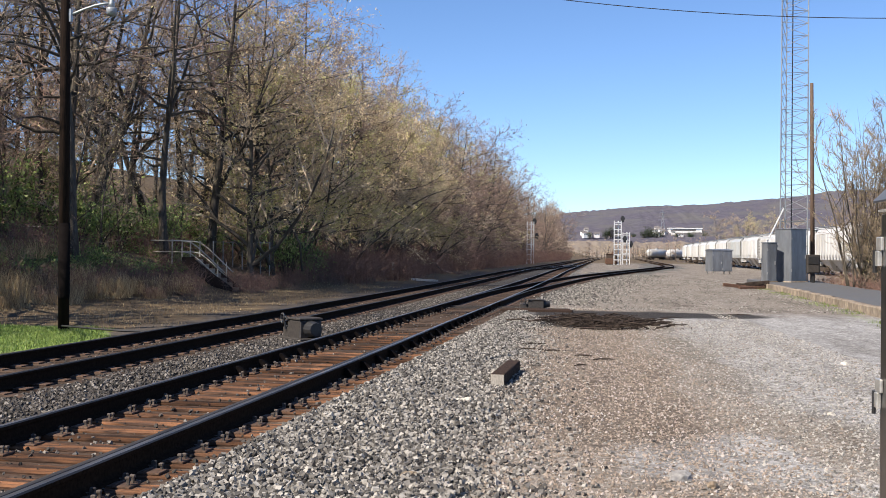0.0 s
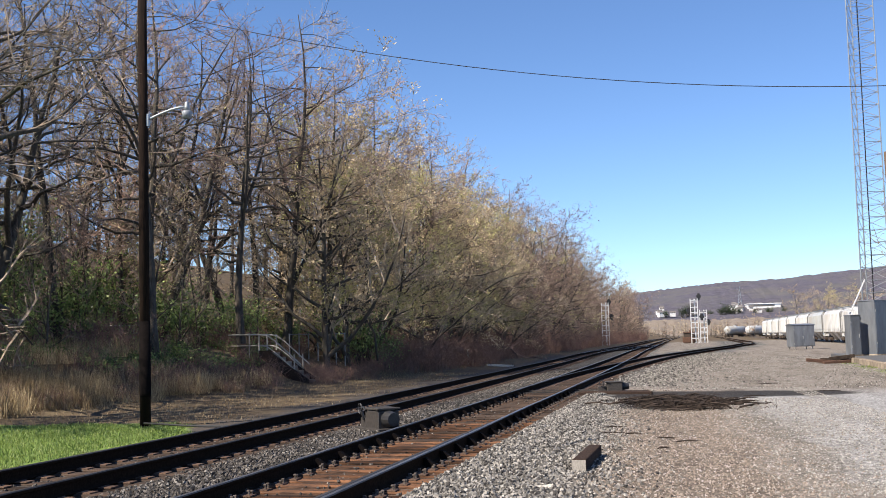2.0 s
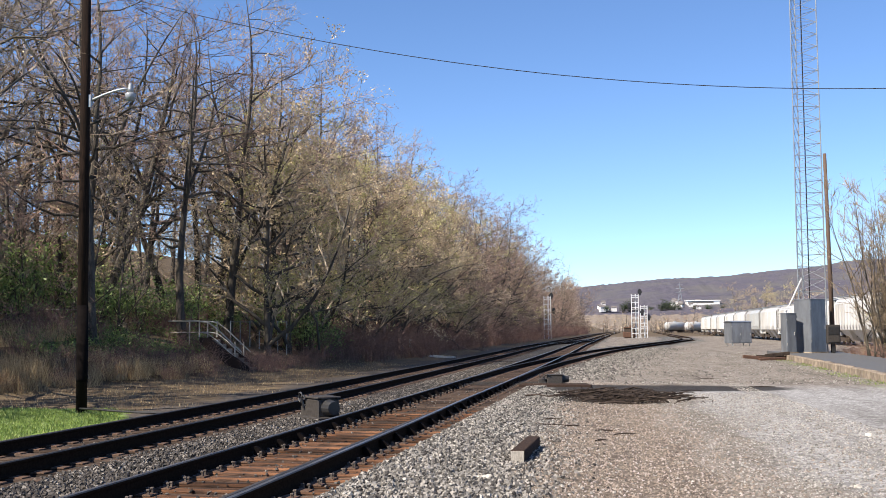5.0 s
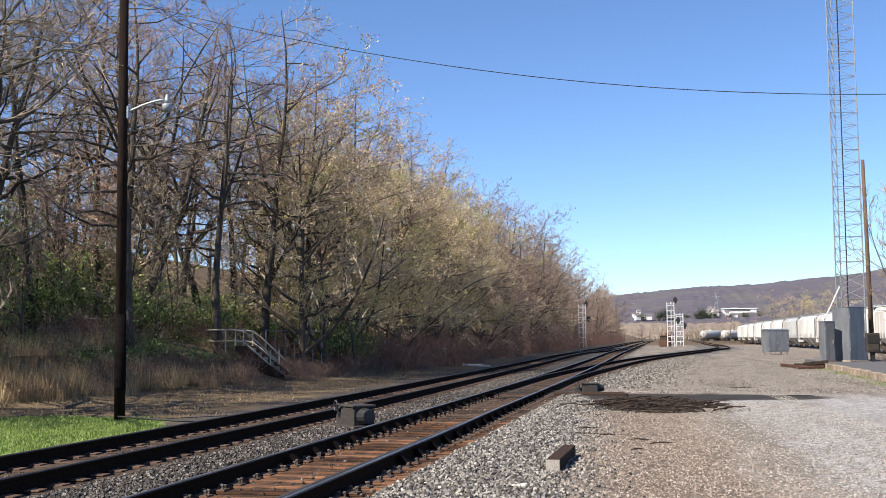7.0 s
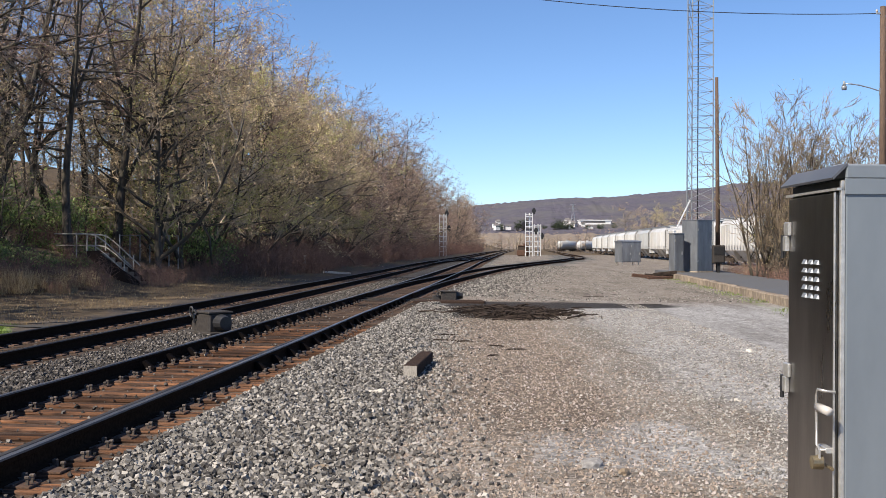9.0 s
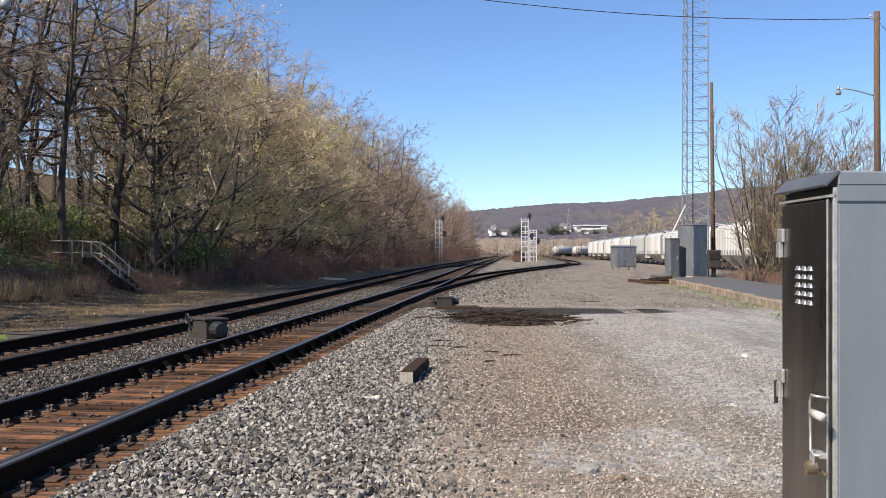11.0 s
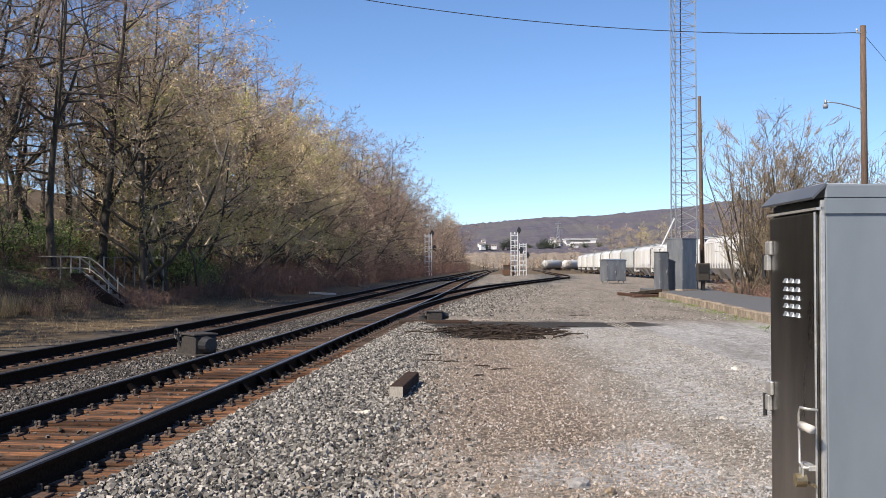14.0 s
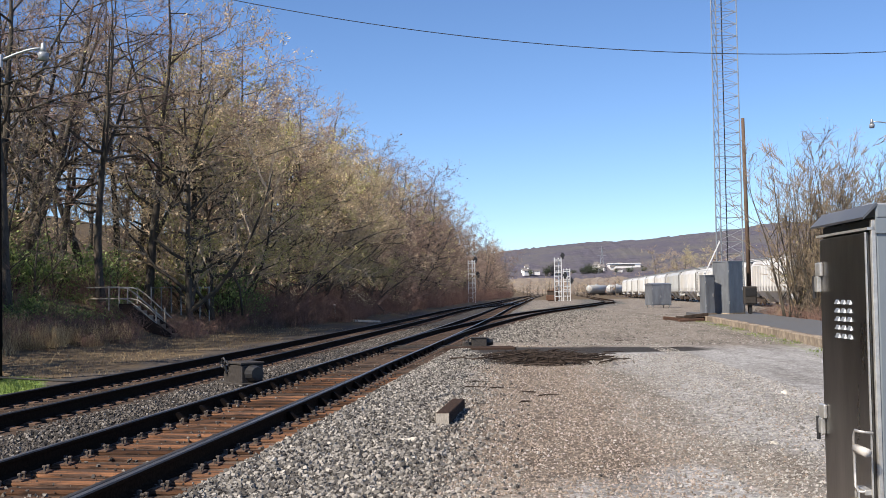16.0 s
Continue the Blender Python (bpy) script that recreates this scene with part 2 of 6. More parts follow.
class Mesh:
    """Collects vertices and faces of one mesh."""

    def __init__(self):
        self.v, self.f, self.mi = [], [], []

    def add(self, verts, faces, mi=0):
        n = len(self.v)
        self.v.extend(verts)
        self.f.extend(tuple(i + n for i in f) for f in faces)
        self.mi.extend([mi] * len(faces))
        return self

    def box(self, x0, x1, y0, y1, z0, z1, bevel=0.0, mi=0):
        """A box with its upright and top edges chamfered."""
        b = bevel
        if b <= 0:
            v = [(x, y, z) for z in (z0, z1) for x, y in ((x0, y0), (x1, y0), (x1, y1), (x0, y1))]
            return self.add(v, [(3, 2, 1, 0), (4, 5, 6, 7), (0, 1, 5, 4), (1, 2, 6, 5), (2, 3, 7, 6), (3, 0, 4, 7)], mi)
        ring = [(x0 + b, y0), (x1 - b, y0), (x1, y0 + b), (x1, y1 - b), (x1 - b, y1), (x0 + b, y1), (x0, y1 - b), (x0, y0 + b)]
        inner = [(x0 + b, y0 + b), (x1 - b, y0 + b), (x1 - b, y0 + b), (x1 - b, y1 - b), (x1 - b, y1 - b), (x0 + b, y1 - b), (x0 + b, y1 - b), (x0 + b, y0 + b)]
        v = [(x, y, z0) for x, y in ring] + [(x, y, z1 - b) for x, y in ring] + [(x, y, z1) for x, y in (inner[0], inner[1], inner[3], inner[5])]
        f = [tuple(range(7, -1, -1)), (16, 17, 18, 19)]
        f += [(i, (i + 1) % 8, 8 + (i + 1) % 8, 8 + i) for i in range(8)]
        f += [(8, 9, 17, 16), (9, 10, 17), (10, 11, 18, 17), (11, 12, 18), (12, 13, 19, 18), (13, 14, 19), (14, 15, 16, 19), (15, 8, 16)]
        return self.add(v, f, mi)

    def tube(self, pts, radii, sides=6, caps=True, mi=0):
        pts = [Vector(p) for p in pts]
        if not isinstance(radii, (list, tuple)):
            radii = [radii] * len(pts)
        d = (pts[-1] - pts[0]).normalized()
        side = d.cross(Vector((0, 0, 1)) if abs(d.z) < 0.9 else Vector((0, 1, 0))).normalized()
        v, f = [], []
        for i, (p, r) in enumerate(zip(pts, radii)):
            t = (pts[min(i + 1, len(pts) - 1)] - pts[max(i - 1, 0)]).normalized()
            a = (side - t * side.dot(t)).normalized()
            b = t.cross(a)
            for k in range(sides):
                w = 2 * math.pi * k / sides
                v.append(tuple(p + (a * math.cos(w) + b * math.sin(w)) * r))
        for i in range(len(pts) - 1):
            for k in range(sides):
                f.append((i * sides + k, i * sides + (k + 1) % sides, (i + 1) * sides + (k + 1) % sides, (i + 1) * sides + k))
        if caps:
            f.append(tuple(range(sides - 1, -1, -1)))
            f.append(tuple((len(pts) - 1) * sides + k for k in range(sides)))
        return self.add(v, f, mi)

    def cone(self, p, q, r):
        """A twig: three-sided, running to a point."""
        p, q = Vector(p), Vector(q)
        d = (q - p).normalized()
        a = d.orthogonal().normalized() * r
        b = d.cross(a)
        return self.add([tuple(p + a), tuple(p - a * 0.5 + b * 0.87), tuple(p - a * 0.5 - b * 0.87), tuple(q)], [(0, 1, 3), (1, 2, 3), (2, 0, 3)])

    def sliver(self, p, q, r):
        """The finest twig: one narrow triangle."""
        p, q = Vector(p), Vector(q)
        a = (q - p).cross(Vector((random.random() - 0.5, random.random() - 0.5, random.random() - 0.5))).normalized() * r
        return self.add([tuple(p + a), tuple(p - a), tuple(q)], [(0, 1, 2)])

    def prism(self, outline, axis, a, b, mi=0):
        """An outline of two coordinates pushed along an axis from a to b."""
        n = len(outline)
        put = {"x": lambda u, w, s: (s, u, w), "y": lambda u, w, s: (u, s, w), "z": lambda u, w, s: (u, w, s)}[axis]
        v = [put(u, w, s) for s in (a, b) for u, w in outline]
        f = [tuple(range(n - 1, -1, -1)), tuple(range(n, 2 * n))] + [(i, (i + 1) % n, n + (i + 1) % n, n + i) for i in range(n)]
        return self.add(v, f, mi)

    def data(self, name, *mats, smooth=False):
        me = bpy.data.meshes.new(name)
        me.from_pydata(self.v, [], self.f)
        for m in mats:
            me.materials.append(m)
        if len(mats) > 1:
            me.polygons.foreach_set("material_index", self.mi)
        if smooth:
            me.polygons.foreach_set("use_smooth", [True] * len(me.polygons))
        me.update()
        bm = bmesh.new()
        bm.from_mesh(me)
        if len(bm.faces) < 20000:
            bmesh.ops.recalc_face_normals(bm, faces=bm.faces)
            bm.to_mesh(me)
        bm.free()
        return me


def part(name, mesh, material, parent, label="", smooth=False, at=None):
    """One mesh object under a thing or under a part."""
    me = mesh if isinstance(mesh, bpy.types.Mesh) else mesh.data(name, material, smooth=smooth)
    ob = new(name, me)
    ob.parent = parent
    if at is not None:
        ob.matrix_basis = at
    return tagged(ob, label)


def thing(name, m, label, category, group="", kind=""):
    ob = new(name)
    ob.empty_display_size = 0.2
    ob.matrix_basis = m
    return tagged(ob, label, category, group, kind)


def solid(name, mesh, material, label, category, group="", kind="", m=None, smooth=False):
    """A thing that is one mesh."""
    me = mesh if isinstance(mesh, bpy.types.Mesh) else mesh.data(name, material, smooth=smooth)
    ob = new(name, me)
    if m is not None:
        ob.matrix_basis = m
    return tagged(ob, label, category, group, kind)


def through_points(ys, xs):
    """A smooth line x(y) through control places."""
    ys, xs = np.array(ys, float), np.array(xs, float)
    slope = np.gradient(xs, ys)

    def at(y):
        y = np.asarray(y, float)
        i = np.clip(np.searchsorted(ys, y) - 1, 0, len(ys) - 2)
        h = ys[i + 1] - ys[i]
        u = np.clip((y - ys[i]) / h, 0, 1)
        out = (2 * u**3 - 3 * u**2 + 1) * xs[i] + (u**3 - 2 * u**2 + u) * h * slope[i] + (3 * u**2 - 2 * u**3) * xs[i + 1] + (u**3 - u**2) * h * slope[i + 1]
        return np.where(y > ys[-1], xs[-1] + (y - ys[-1]) * slope[-1], np.where(y < ys[0], xs[0] + (y - ys[0]) * slope[0], out))

    return at


# ---- plan ----
near_track = through_points([-40, 0, 12.8, 23, 32, 41, 72, 115, 142, 300, 500], [-7.4, -4.63, -3.73, -3.02, -2.4, -1.85, -0.1, 2.1, 3.7, 13.2, 26.5])
far_track = through_points([-40, 0, 20, 28, 35.5, 48, 72.7, 115, 142, 300, 500], [-11.1, -8.33, -6.88, -6.32, -5.88, -5.2, -3.95, -2.1, -0.3, 9.4, 22.7])
siding = through_points([33, 46, 60, 83, 103, 135, 157, 175, 195, 229, 300, 500], [-2.34, -1.35, 0.3, 3.5, 7.3, 13.6, 17.6, 19.9, 21.5, 23.8, 28.6, 42])
brush_line = through_points([-40, 10, 22, 33, 44, 57, 86, 130, 200, 300, 500], [-24, -22, -20, -16.5, -13.2, -11.3, -9.6, -8.0, -4.0, 2.2, 14.5])
platform_edge = through_points([10, 31.8, 45.5, 62.5], [7.9, 9.68, 10.93, 12.25])


def smoothstep(a, b, x):
    u = np.clip((x - a) / (b - a), 0, 1)
    return u * u * (3 - 2 * u)


def ground_z(x, y):
    x, y = np.asarray(x, float), np.asarray(y, float)
    s = brush_line(y) - x
    z = 1.75 * smoothstep(-0.5, 6, s) + 0.30 * np.clip(s - 8, 0, 32) + 0.02 * np.clip(s - 51, 0, 400)
    ditch = -0.12 * smoothstep(1.2, 2.4, far_track(y) - x) * (1 - smoothstep(-3, 0, s))
    hump = 0.03 * np.sin(x * 1.3 + 0.7 * y) * np.sin(y * 0.9 - 0.4 * x) * smoothstep(-0.5, 1.5, x - near_track(y) - 1.3)
    crib = -0.025 * (1 - smoothstep(1.0, 1.6, np.abs(x - near_track(y)))) - 0.025 * (1 - smoothstep(1.0, 1.6, np.abs(x - far_track(y))))
    return z + ditch + hump * 0.4 + crib


def spread(lo, hi, fine_lo, fine_hi, step, grow=1.22):
    a = list(np.arange(fine_lo, fine_hi + 1e-6, step))
    s, x = step, fine_hi
    while x < hi:
        s *= grow
        x += s
        a.append(min(x, hi))
    s, x = step, fine_lo
    while x > lo:
        s *= grow
        x -= s
        a.insert(0, max(x, lo))
    return np.array(a)


def build_ground():
    xs = spread(-2600, 2600, -24, 12, 0.25)
    ys = spread(-400, 3200, 6, 48, 0.3)
    X, Y = np.meshgrid(xs, ys)
    Z = ground_z(X, Y)
    nx, ny = len(xs), len(ys)
    v = np.stack([X.ravel(), Y.ravel(), Z.ravel()], -1)
    i = (np.arange(ny - 1)[:, None] * nx + np.arange(nx - 1)).ravel()
    f = np.stack([i, i + 1, i + nx + 1, i + nx], -1)
    me = bpy.data.meshes.new("ground")
    me.from_pydata(v.tolist(), [], f.tolist())
    wob = 0.35 * np.sin(X * 1.9 + 1.1 * Y) + 0.3 * np.sin(Y * 0.83 - 1.7 * X) + 0.2 * np.sin(3.1 * X + 2.3 * Y)
    off, off2, off3 = X - near_track(Y), X - far_track(Y), X - siding(Y)
    shoulder = 3.4 - 0.055 * np.clip(Y - 8, 0, 30)
    ballast = smoothstep(-7.5, -6.3, off + 0.4 * wob) * (1 - smoothstep(shoulder - 0.35, shoulder + 0.35, off + 0.5 * wob))
    ballast = np.maximum(ballast, (1 - smoothstep(2.4, 4.2, np.abs(off3 + 0.5 + 0.6 * wob))) * (Y > 36) * smoothstep(36, 40, Y))
    rusty = np.maximum((1 - smoothstep(0.95, 1.55, np.abs(off))) * (1 - 0.6 * smoothstep(24, 50, Y)), 0.35 * (1 - smoothstep(0.9, 1.4, np.abs(off2))))
    grass = (1 - smoothstep(-0.4, 0.3, X + 9.35 + 0.09 * (20 - Y) + 0.5 * np.clip(Y - 22.5, 0, 9) + 0.25 * wob)) * (1 - smoothstep(25.2, 26.3, Y + 0.3 * wob + 0.04 * (X + 12)))
    grass *= smoothstep(-21.5, -19.5, X + wob)
    straw = np.maximum(smoothstep(0.4, 1.6, -(off2 + 1.9)) * (1 - grass), smoothstep(215, 260, Y))
    dirty = smoothstep(-6.8, -6.0, off) * (1 - smoothstep(0.9, 1.5, off + 0.3 * wob)) * (0.75 + 0.25 * smoothstep(20, 45, Y))
    # dark soil strip by the far track, its colour deepened for the trees' shade
    soil_and_shade = smoothstep(1.1, 1.7, -off2) * (1 - smoothstep(2.6, 4.4, -off2 + 0.8 * wob)) * (1 - grass)
    edge = np.exp(-(((X - platform_edge(Y) + 0.55) / 0.35) ** 2)) * (Y < 63) * (Y > 12)
    # near-black band across the lot, thinner to the right, plus a patch by the sticks
    dark_band = np.exp(-np.abs((Y - 32.4) / (2.7 - 0.31 * np.clip(X - 1, 0, 7))) ** 4) * smoothstep(-1.2, 0.2, X) * (1 - smoothstep(5.4, 7.6, X + 0.4 * wob))
    dark_band = np.maximum(dark_band, np.exp(-((X - 0.9) / 1.5) ** 4 - ((Y - 30.5) / 4.2) ** 4))
    brown = np.exp(-(((X - 0.5 - 0.02 * Y + 0.4 * wob) / 1.15) ** 4)) * smoothstep(8, 12, Y) * (1 - smoothstep(26, 34, Y))
    pale = smoothstep(2.0, 4.0, X + 0.6 * wob) * (1 - smoothstep(26, 40, Y)) + np.exp(-(((X - 1.5) / 0.9) ** 4) - ((Y - 9.6 + 0.5 * wob) / 1.5) ** 4)
    for key, a in (("ballast", ballast), ("rusty", rusty), ("grass", np.maximum(grass, 0.42 * edge)), ("straw", straw), ("soil_and_shade", soil_and_shade), ("dirty", dirty), ("dark_band", dark_band), ("brown", brown), ("pale", np.clip(pale, 0, 1))):
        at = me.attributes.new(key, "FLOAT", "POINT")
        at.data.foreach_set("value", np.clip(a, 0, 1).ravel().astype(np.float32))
    me.polygons.foreach_set("use_smooth", [True] * len(me.polygons))
    m, t, p = nodes_of("ground_gravel_and_grass")
    pos = t.nodes.new("ShaderNodeNewGeometry").outputs["Position"]

    def mask(key):
        n = t.nodes.new("ShaderNodeAttribute")
        n.attribute_name = key
        ragged = maths(t, "ADD", n.outputs["Fac"], maths(t, "MULTIPLY", maths(t, "SUBTRACT", tex_noise(t, pos, 2.2, 6, 0.7), 0.5), 0.9))
        r = t.nodes.new("ShaderNodeMapRange")
        r.inputs["From Min"].default_value, r.inputs["From Max"].default_value = 0.32, 0.68
        t.links.new(ragged, r.inputs["Value"])
        return maths(t, "MULTIPLY", r.outputs[0], maths(t, "GREATER_THAN", n.outputs["Fac"], 0.02))

    def cells(scale):
        c = t.nodes.new("ShaderNodeTexVoronoi")
        c.inputs["Scale"].default_value = scale
        t.links.new(pos, c.inputs["Vector"])
        sep = t.nodes.new("ShaderNodeSeparateColor")
        t.links.new(c.outputs["Color"], sep.inputs[0])
        return sep.outputs[0], c.outputs["Distance"]

    small, small_h = cells(30)
    big, big_h = cells(17)
    broad = tex_noise(t, pos, 0.35, 5, 0.6)
    grit = tex_noise(t, pos, 14, 6, 0.7)
    lot = mixed(t, ramp(t, broad, [(0.38, (0, 0, 0)), (0.62, (1, 1, 1))]), ramp(t, small, [(0, (0.112, 0.096, 0.082)), (0.55, (0.181, 0.159, 0.138)), (1, (0.275, 0.249, 0.219))]), ramp(t, small, [(0, (0.138, 0.122, 0.107)), (0.55, (0.206, 0.185, 0.165)), (1, (0.301, 0.275, 0.251))]))
    ruts = t.nodes.new("ShaderNodeMapping")
    ruts.inputs["Scale"].default_value = (0.9, 0.16, 1)
    t.links.new(pos, ruts.inputs["Vector"])
    worn = ramp(t, tex_noise(t, ruts.outputs[0], 1.0, 6, 0.65), [(0.36, (0.62, 0.60, 0.58)), (0.52, (1, 1, 1)), (0.7, (1.16, 1.15, 1.13))])
    lot = mixed(t, mask("pale"), lot, ramp(t, small, [(0, (0.17, 0.17, 0.172)), (0.55, (0.26, 0.258, 0.262)), (1, (0.40, 0.40, 0.40))]))
    lot = mixed(t, mask("brown"), lot, ramp(t, small, [(0, (0.079, 0.063, 0.051)), (0.55, (0.135, 0.111, 0.090)), (1, (0.230, 0.198, 0.167))]))
    lot = mixed(t, 0.8, lot, worn, "MULTIPLY")
    lot = mixed(t, 0.75, lot, ramp(t, tex_noise(t, pos, 4.5, 7, 0.75), [(0.36, (0.5, 0.48, 0.46)), (0.5, (0.96, 0.95, 0.93)), (0.66, (1.35, 1.33, 1.3))]), "MULTIPLY")
    lot = mixed(t, 0.7, lot, ramp(t, tex_noise(t, pos, 1.7, 8, 0.85), [(0.36, (0.52, 0.50, 0.47)), (0.47, (1, 1, 1)), (0.7, (1.1, 1.1, 1.1))]), "MULTIPLY")
    lot = mixed(t, maths(t, "MULTIPLY", mask("dark_band"), 0.93), lot, ramp(t, small, [(0, (0.006, 0.005, 0.005)), (0.85, (0.02, 0.017, 0.016)), (1, (0.06, 0.055, 0.05))]))
    stone = ramp(t, big, [(0, (0.03, 0.028, 0.027)), (0.5, (0.085, 0.082, 0.078)), (1, (0.21, 0.205, 0.19))])
    lot = mixed(t, mask("ballast"), lot, stone)
    lot = mixed(t, maths(t, "MULTIPLY", mask("rusty"), 0.85), lot, ramp(t, grit, [(0.3, (0.035, 0.024, 0.018)), (0.6, (0.13, 0.085, 0.06)), (0.8, (0.28, 0.20, 0.15))]))
    lot = mixed(t, maths(t, "MULTIPLY", mask("dirty"), 0.8), lot, mixed(t, 1.0, lot, (0.5, 0.44, 0.40), "MULTIPLY"))
    dry = ramp(t, tex_noise(t, pos, 1.1, 6, 0.75), [(0.3, (0.040, 0.025, 0.017)), (0.48, (0.079, 0.055, 0.036)), (0.62, (0.178, 0.139, 0.079)), (0.8, (0.264, 0.211, 0.122))])
    dry = mixed(t, 0.5, dry, ramp(t, tex_noise(t, pos, 25, 4, 0.8), [(0.3, (0.017, 0.012, 0.009)), (0.7, (0.178, 0.135, 0.086))]))
    lot = mixed(t, mask("straw"), lot, dry)
    lot = mixed(t, maths(t, "MULTIPLY", mask("soil_and_shade"), 0.9), lot, ramp(t, grit, [(0.3, (0.03, 0.025, 0.022)), (0.6, (0.085, 0.072, 0.062)), (0.8, (0.2, 0.18, 0.16))]))
    lot = mixed(t, mask("grass"), lot, ramp(t, tex_noise(t, pos, 22, 5, 0.8), [(0.3, (0.06, 0.10, 0.02)), (0.55, (0.15, 0.23, 0.05)), (0.8, (0.27, 0.33, 0.09))]))
    t.links.new(lot, p.inputs["Base Color"])
    p.inputs["Roughness"].default_value = 0.95
    p.inputs["Specular IOR Level"].default_value = 0.2
    bumped(t, p, maths(t, "ADD", maths(t, "MULTIPLY", big_h, 0.9), maths(t, "ADD", maths(t, "MULTIPLY", small_h, 0.4), grit)), 0.25, 0.02)
    me.materials.append(m)
    return tagged(new("ground", me), "gravel lot, ballast and grassy verge beside the railway", "ground", kind="structure")


build_ground()

# ---- railway ----
RAIL_TOP = 0.20
RAIL_PROFILE = [(-0.076, 0), (0.076, 0), (0.076, 0.011), (0.024, 0.026), (0.009, 0.045), (0.009, 0.125), (0.035, 0.141), (0.0375, 0.172), (0.026, 0.184), (0.002, 0.186), (-0.026, 0.184), (-0.0375, 0.172), (-0.035, 0.141), (-0.009, 0.125), (-0.009, 0.045), (-0.024, 0.026), (-0.076, 0.011)]


def rail_mesh(name, line, offset, ys, lift=0.0, shiny=True, slim=None, shift=None):
    """A rolled rail along a line; its worn head is a second material. slim narrows it and shift moves it sideways along its length."""
    ys = np.asarray(ys, float)
    n = len(RAIL_PROFILE)
    v, f, mi = [], [], []
    for y in ys:
        s = float(line(y + 0.5) - line(y - 0.5))
        c = 1 / math.hypot(1, s)
        x0 = float(line(y))
        for u, w in RAIL_PROFILE:
            k = offset + (shift(y) if shift else 0.0) + u * (slim(y) if slim else 1.0)
            v.append((x0 + k * c, y - k * s * c, RAIL_TOP - 0.184 + lift + w))
    for i in range(len(ys) - 1):
        for k in range(n):
            f.append((i * n + k, i * n + (k + 1) % n, (i + 1) * n + (k + 1) % n, (i + 1) * n + k))
            mi.append(1 if k in (8, 9) else 2 if k in (7, 10) else 0)
    f += [tuple(range(n - 1, -1, -1)), tuple((len(ys) - 1) * n + k for k in range(n))]
    mi += [0, 0]
    m = Mesh()
    m.v, m.f, m.mi = v, f, mi
    return m.data(name, STEEL_SIDE, STEEL_TOP if shiny else STEEL_GREASE, STEEL_GREASE)


def stations(a, b):
    """Places along a track, closer where it is near."""
    out, y = [], a
    while y < b:
        out.append(y)
        y += 0.75 if y < 60 else 2.0 if y < 160 else 8.0
    return out + [b]


rng = random.Random(4)
TIE_MESHES = []
for k in range(4):
    tm = Mesh()
    w, l = 0.115 + 0.008 * k, 1.30 + 0.03 * (k % 3)
    tm.box(-l, l, -w, w, -0.17, 0.0, 0.014)
    TIE_MESHES.append((tm.data("tie", TIE), tm.data("tie", TIE_DARK)))
pm = Mesh()
pm.box(-0.23, 0.23, -0.095, 0.095, 0.0, 0.016, 0.004)
pm.box(-0.11, -0.08, -0.09, 0.09, 0.016, 0.026, 0.003).box(0.08, 0.11, -0.09, 0.09, 0.016, 0.026, 0.003)
PLATE_MESH = pm.data("tie_plate", PLATE)
sm = Mesh()
sm.box(-0.010, 0.010, -0.010, 0.010, -0.02, 0.042).box(-0.017, 0.022, -0.015, 0.015, 0.042, 0.062, 0.005)
SPIKE_MESH = sm.data("spike", SPIKE)
am = Mesh()
am.box(-0.085, 0.085, -0.014, 0.014, -0.03, -0.004, 0.004).box(0.06, 0.10, -0.018, 0.018, -0.03, 0.035, 0.006)
ANCHOR_MESH = am.data("rail_anchor", SPIKE)


